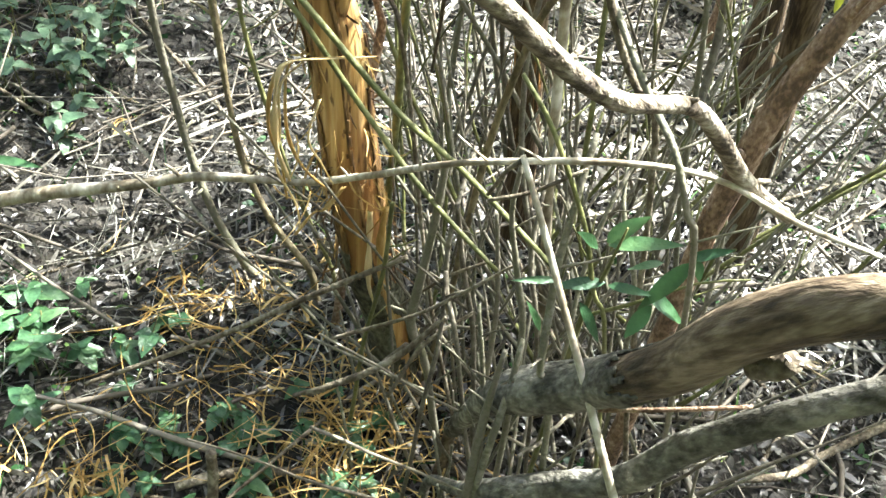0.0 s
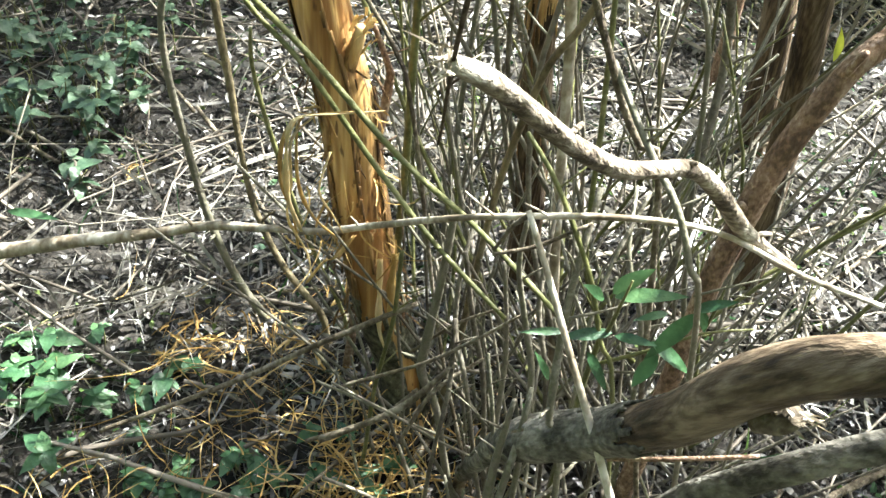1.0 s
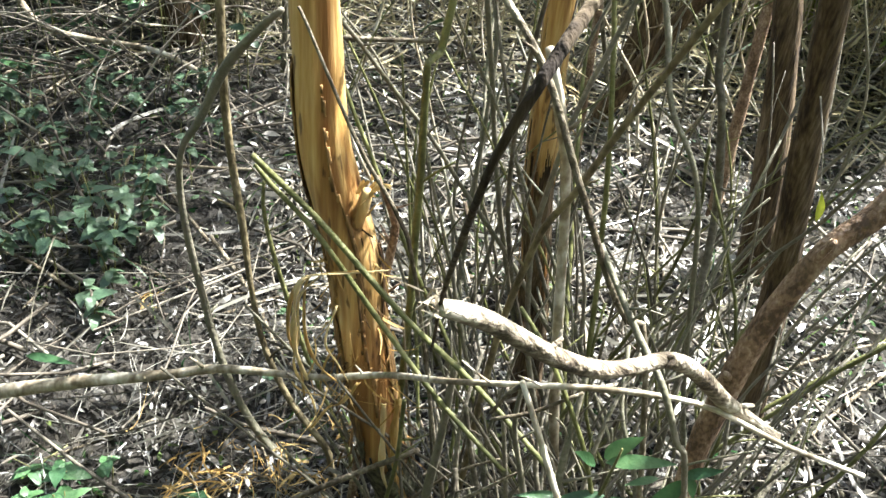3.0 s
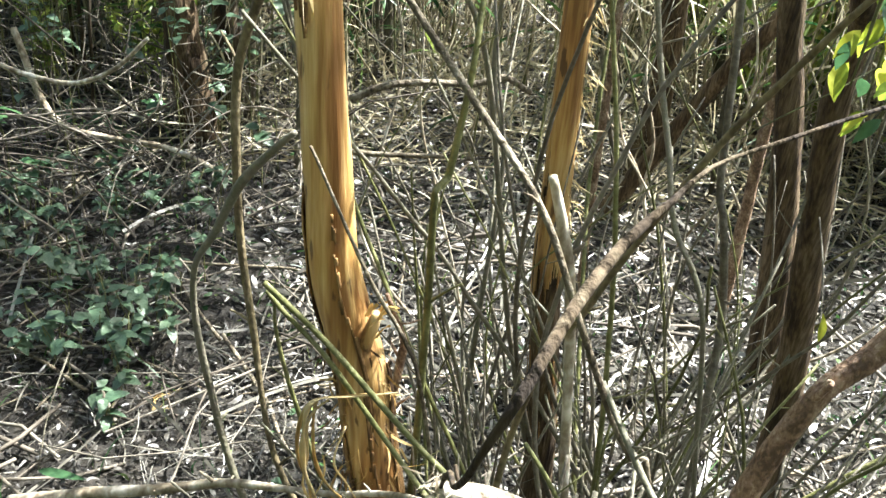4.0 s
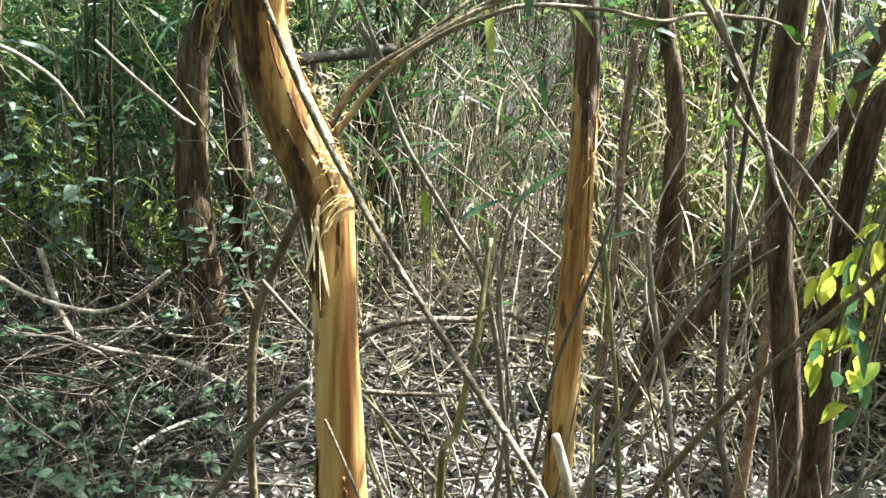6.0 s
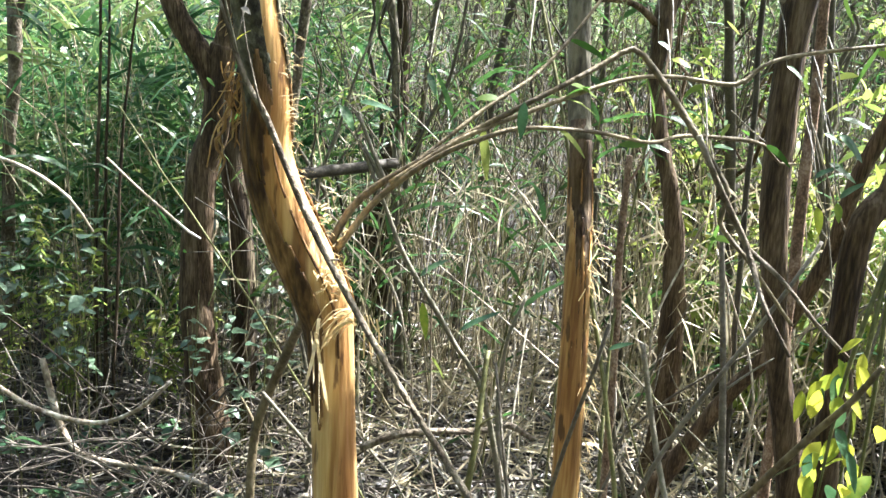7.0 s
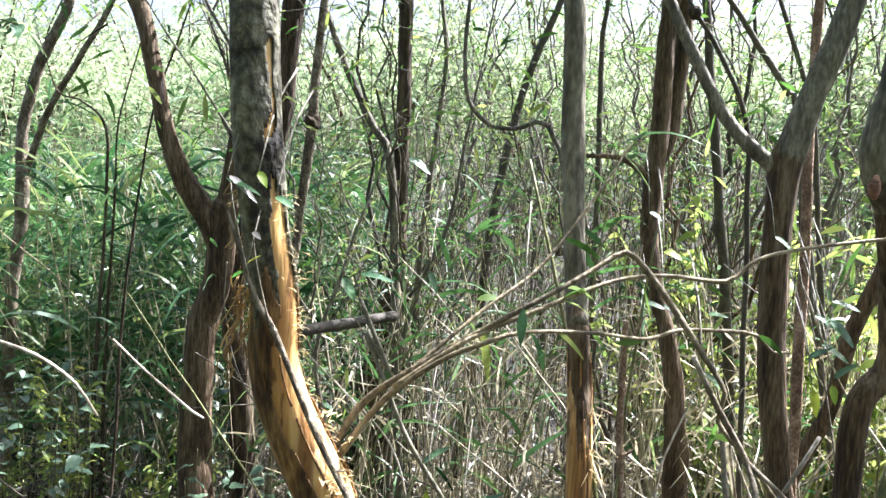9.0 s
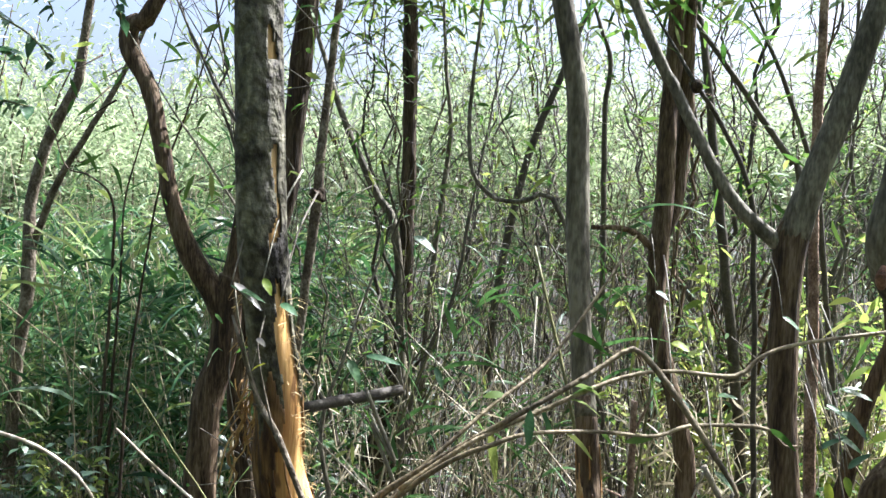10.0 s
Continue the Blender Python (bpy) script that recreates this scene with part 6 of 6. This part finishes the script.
for k in range(16):
    rnd = random.Random(200 + k)
    leafy_cane(rnd.uniform(-.55, .75) if k < 11 else rnd.uniform(.7, 1.5), rnd.uniform(2.9, 3.9), rnd.uniform(.9, 1.75), rnd.gauss(.12, .15), 200 + k)


def thicket_shoot(seed, leaves=7, mat="thicket_bark", label="thin young willow with small leaves in the thicket behind", tall=(3.0, 4.4)):
    rnd = random.Random(seed)
    t = thing("thicket_willow", label, "tree", "thicket willows")
    h, r = rnd.uniform(*tall), rnd.uniform(.008, .017)
    bx, by = rnd.gauss(0, .25), rnd.gauss(0, .25)
    stem = [(bx * math.sin(k * .5), by * math.sin(k * .5), -.05 + h * k / 4, r * (1 - .2 * k)) for k in range(5)]
    pieces, twigs = [tube(stem, 6, .1, 0, wobble=.07, seed=seed)], []
    q = smooth_path(stem, .05)
    for i in range(13):
        s = q[int(len(q) * rnd.uniform(.22, .97))]
        a, ln = rnd.uniform(0, 6.28), rnd.uniform(.35, .95)
        tw = [(s[0], s[1], s[2], s[3] * .55), (s[0] + math.cos(a) * ln * .3, s[1] + math.sin(a) * ln * .3, s[2] + ln * .5, s[3] * .35), (s[0] + math.cos(a) * ln * .55, s[1] + math.sin(a) * ln * .55, s[2] + ln, .0015)]
        twigs.append(tw)
        pieces.append(tube(tw, 4, .07, 0, wobble=.035, seed=i))
        for k in range(4):
            b, c, l2 = tw[1 + k % 2 if k else 1], rnd.uniform(0, 6.28), ln * rnd.uniform(.25, .6)
            side = [(b[0], b[1], b[2], b[3] * .6), (b[0] + math.cos(c) * l2 * .5, b[1] + math.sin(c) * l2 * .5, b[2] + l2 * .25, .002), (b[0] + math.cos(c) * l2, b[1] + math.sin(c) * l2, b[2] + l2 * rnd.uniform(-.1, .7), .001)]
            twigs.append(side)
            pieces.append(tube(side, 3, .08, 0, wobble=.02, seed=k))
    part("stem", mesh_of("stem", *joined(pieces), M[mat]), t)
    chunks = []
    for tw in twigs:
        p, m = smooth_path(tw, .02), leaves
        i = rng.integers(2, len(p), m)
        chunks.append(blades(p[i, :3], rng.normal(size=(m, 3)) * (.8, .8, .4) + (0, 0, .25), rng.uniform(.022, .055, m), rng.uniform(.004, .010, m), .5, 3, "leaf", .15, .8))
    part("crown", array_mesh("crown", chunks, M["crown"]), t)
    return t


def build_thicket():
    rnd = random.Random(9)
    kinds = [thicket_shoot(s) for s in range(8)]
    spots = [(rnd.uniform(-1.2, 1.4), rnd.uniform(3.8, 5.5)) for _ in range(10)] + [(rnd.uniform(-5, 5), rnd.uniform(5.5, 11)) for _ in range(46)]
    for i, (x, y) in enumerate(spots):
        if x < -.14 * y and y < 10:
            x = abs(x)
        m = pose(x, y, 0, rnd.gauss(0, 13), rnd.gauss(0, 13), rnd.uniform(0, 360)) @ Matrix.Diagonal((*[rnd.uniform(.75, 1.15)] * 3, 1))
        if i < len(kinds):
            kinds[i].matrix_basis = m
        else:
            copy_thing(kinds[i % len(kinds)], m)


build_thicket()


def build_dry_thicket():
    """Crooked dark saplings with few leaves, between the trunks and the reeds."""
    rnd = random.Random(77)
    label = "crooked dark sapling with many fine twigs and few leaves"
    kinds = [thicket_shoot(40 + s, 4, "thicket_bark", label, (2.1, 3.2)) for s in range(4)]
    spots = [(rnd.uniform(-.75, 1.5), rnd.uniform(3.2, 4.6)) for _ in range(12)]
    for i, (x, y) in enumerate(spots):
        m = pose(x, y, 0, rnd.gauss(0, 16), rnd.gauss(0, 16), rnd.uniform(0, 360)) @ Matrix.Diagonal((*[rnd.uniform(.75, 1.1)] * 3, 1))
        if i < len(kinds):
            kinds[i].matrix_basis = m
        else:
            copy_thing(kinds[i % len(kinds)], m)
    brown = thicket_shoot(61, 9, "bark", "brown twiggy sapling among the reeds", (2.4, 2.9))
    for i, (x, y) in enumerate(((.38, 4.0), (.6, 4.3), (.5, 4.7))):
        m = pose(x, y, 0, rnd.gauss(0, 12), rnd.gauss(0, 12), 60 * i)
        if i:
            copy_thing(brown, m)
        else:
            brown.matrix_basis = m


build_dry_thicket()


def bush(seed, h, spread, n, leaves):
    """A leafy bush: many thin stems from one foot, with leaves all the way down."""
    rnd = random.Random(seed)
    t = thing("leafy_bush", "yellow-green bush of thin leafy stems, sunlight put into its leaf colour", "bush", "leafy bushes")
    pieces, chunks = [], []
    for i in range(n):
        a, s = rnd.uniform(0, 6.28), spread * rnd.uniform(.3, 1)
        hh = h * rnd.uniform(.6, 1.05)
        st = [(0, 0, -.03, .006), (math.cos(a) * s * .35, math.sin(a) * s * .35, hh * .5, .004), (math.cos(a) * s, math.sin(a) * s, hh, .0015)]
        pieces.append(tube(st, 5, .1, 0, wobble=.015, seed=i))
        p = smooth_path(st, .02)
        k = rng.integers(int(len(p) * .2), len(p), leaves)
        chunks.append(blades(p[k, :3], rng.normal(size=(leaves, 3)) * (1, 1, .5) + (0, 0, .1), rng.uniform(.04, .09, leaves), rng.uniform(.014, .032, leaves), .45, 4, "leaf", .15, .7))
    part("stem", mesh_of("stem", *joined(pieces), M["shoot"]), t)
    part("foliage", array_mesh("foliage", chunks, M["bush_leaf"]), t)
    return t


def far_willow(seed, h):
    """A round-topped willow far off: trunk, limbs and a ragged crown of small leaf sprays."""
    rnd = random.Random(seed)
    t = thing("far_willow", "pale green bushy willow, haze put into its leaf colour", "tree", "far willows")
    limbs = []
    for i in range(16):
        a, s = rnd.uniform(0, 6.28), h * rnd.uniform(.15, .55)
        limbs.append([(0, 0, h * .05, .06), (math.cos(a) * s * .5, math.sin(a) * s * .5, h * rnd.uniform(.35, .55), .03), (math.cos(a) * s, math.sin(a) * s, h * rnd.uniform(.55, 1), .006)])
    part("trunk", mesh_of("trunk", *joined([tube([(0, 0, -.1, .12), (0, 0, h * .12, .09)], 8, .2, .1)] + [tube(l, 5, .25, 0, wobble=.04, seed=i) for i, l in enumerate(limbs)]), M["bark"]), t)
    chunks = []
    for l in limbs:
        p, m = smooth_path(l, .05), 420
        i = rng.integers(int(len(p) * .35), len(p), m)
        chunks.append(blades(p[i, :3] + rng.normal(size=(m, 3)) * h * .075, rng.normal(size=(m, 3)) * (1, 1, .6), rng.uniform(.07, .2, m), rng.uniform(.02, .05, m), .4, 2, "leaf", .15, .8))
    # crown in the leaf colour that holds the haze
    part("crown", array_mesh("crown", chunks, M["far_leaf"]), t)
    return t


def build_far():
    rnd = random.Random(4)
    bushes = [bush(1, 1.3, .5, 9, 60), bush(2, 1.7, .6, 9, 70), bush(3, .9, .45, 8, 50)]
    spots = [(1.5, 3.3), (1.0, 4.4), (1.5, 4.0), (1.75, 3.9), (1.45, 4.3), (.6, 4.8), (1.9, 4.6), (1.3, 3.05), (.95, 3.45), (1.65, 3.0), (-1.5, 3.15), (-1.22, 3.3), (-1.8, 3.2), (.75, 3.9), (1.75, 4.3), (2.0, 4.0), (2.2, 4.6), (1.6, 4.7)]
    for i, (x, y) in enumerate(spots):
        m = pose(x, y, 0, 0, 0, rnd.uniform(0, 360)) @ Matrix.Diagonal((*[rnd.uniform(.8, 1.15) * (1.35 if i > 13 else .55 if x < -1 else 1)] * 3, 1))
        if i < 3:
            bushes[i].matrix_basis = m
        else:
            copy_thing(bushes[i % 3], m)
    thick = bush(4, 1.35, .36, 15, 110)
    for i, (x, y, k) in enumerate(((1.4, 3.15, .9), (1.6, 3.4, 1.15), (1.85, 3.6, 1.3), (1.15, 3.55, .8))):
        m = pose(x, y, 0, 0, 0, 80 * i) @ Matrix.Diagonal((k, k, k, 1))
        if i:
            copy_thing(thick, m)
        else:
            thick.matrix_basis = m
    trees = [far_willow(1, 3.6), far_willow(2, 4.4)]
    rnd = random.Random(40)
    for i in range(30):
        x = -13 + i * .9 + rnd.uniform(-.3, .3)
        m = pose(x, rnd.uniform(11.5, 17), 0, 0, 0, rnd.uniform(0, 360)) @ Matrix.Diagonal((*[rnd.uniform(.85, 1.2) * (1 if x > -3 else .9)] * 3, 1))
        if i < 2:
            trees[i].matrix_basis = m
        else:
            copy_thing(trees[i % 2], m)
    for i in range(16):
        copy_thing(trees[i % 2], pose(-19 + i * 1.5 + rnd.uniform(-.5, .5) if i < 8 else -19 + i * 2.4, rnd.uniform(19, 25), 0, 0, 0, rnd.uniform(0, 360)) @ Matrix.Diagonal((1.5, 1.5, 1.25, 1)))


build_far()


def build_unseen_thicket():
    """The same thicket carried on, unseen, to the sides and behind the path, to cut skylight."""
    rnd = random.Random(31)
    young = [o for o in scene.objects if o.name.split(".")[0] == "thicket_willow"][:8]
    old = [o for o in scene.objects if o.name.split(".")[0] == "far_willow"][:2]
    green = [o for o in scene.objects if o.name.split(".")[0] == "leafy_bush"][:3]
    for i in range(56):
        a, d = math.radians(rnd.uniform(168, 372)), rnd.uniform(1.5, 5)
        x, y = .1 + d * math.cos(a) * 1.2, .0 + d * math.sin(a)
        if x > 1.6 and y > -.5:
            continue
        copy_thing(young[i % 8], pose(x, y, 0, rnd.gauss(0, 6), rnd.gauss(0, 6), rnd.uniform(0, 360)) @ Matrix.Diagonal((*[rnd.uniform(.8, 1.1)] * 3, 1)))
    for i in range(26):
        a, d = math.radians(rnd.uniform(178, 362)), rnd.uniform(1.8, 4)
        copy_thing(green[i % 3], pose(.1 + d * math.cos(a) * 1.2, d * math.sin(a) - .2, 0, 0, 0, rnd.uniform(0, 360)) @ Matrix.Diagonal((*[rnd.uniform(1.1, 1.6)] * 3, 1)))
    for i in range(13):
        a = math.radians(160 + i * 17)
        d = rnd.uniform(5.5, 7.5)
        copy_thing(old[i % 2], pose(d * math.cos(a), d * math.sin(a), 0, 0, 0, rnd.uniform(0, 360)) @ Matrix.Diagonal((*[rnd.uniform(1.0, 1.3)] * 3, 1)))


build_unseen_thicket()


def build_unseen_canopy():
    """Unseen full-grown willows, added behind the path and on its shaded side to block skylight."""
    old = [o for o in scene.objects if o.name.split(".")[0] == "far_willow"][:2]
    for i, (x, y, wide, tall) in enumerate(((-1.7, -1.5, 1.0, 1.25), (.3, -2.1, 1.0, 1.3), (2.2, -1.5, .95, 1.2), (-3.0, .3, .9, 1.1), (-.6, -3.6, 1.3, 1.5), (1.6, -3.4, 1.3, 1.5), (-3.2, -2.4, 1.3, 1.4))):
        copy_thing(old[i % 2], pose(x, y, 0, 0, 0, 50 * i) @ Matrix.Diagonal((wide, wide, tall, 1)))


build_unseen_canopy()

# unseen leafy bushes and a willow, added on the sun's side to shade the ground
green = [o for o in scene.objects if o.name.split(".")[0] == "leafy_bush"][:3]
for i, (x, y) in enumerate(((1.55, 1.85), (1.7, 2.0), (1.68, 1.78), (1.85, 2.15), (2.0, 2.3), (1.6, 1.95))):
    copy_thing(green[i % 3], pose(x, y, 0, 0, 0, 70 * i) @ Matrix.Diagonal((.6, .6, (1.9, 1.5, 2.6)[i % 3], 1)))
old = [o for o in scene.objects if o.name.split(".")[0] == "far_willow"][0]
copy_thing(old, pose(2.3, 2.1, 0, 0, 0, 40) @ Matrix.Diagonal((.5, .5, .75, 1)))

x, y, z = SCAR_AT
scar_tree = [o for o in scene.objects if o.name == "scarred_willow"][0]
part("scar", mesh_of("scar", *tube([(x + .016, y + .012, z - .016, .003), (x + .015, y + .008, z - .002, .008), (x + .017, y + .012, z + .012, .003)], 12, .004, .4, 120), M["scar"]), scar_tree, "reddish pruning scar")
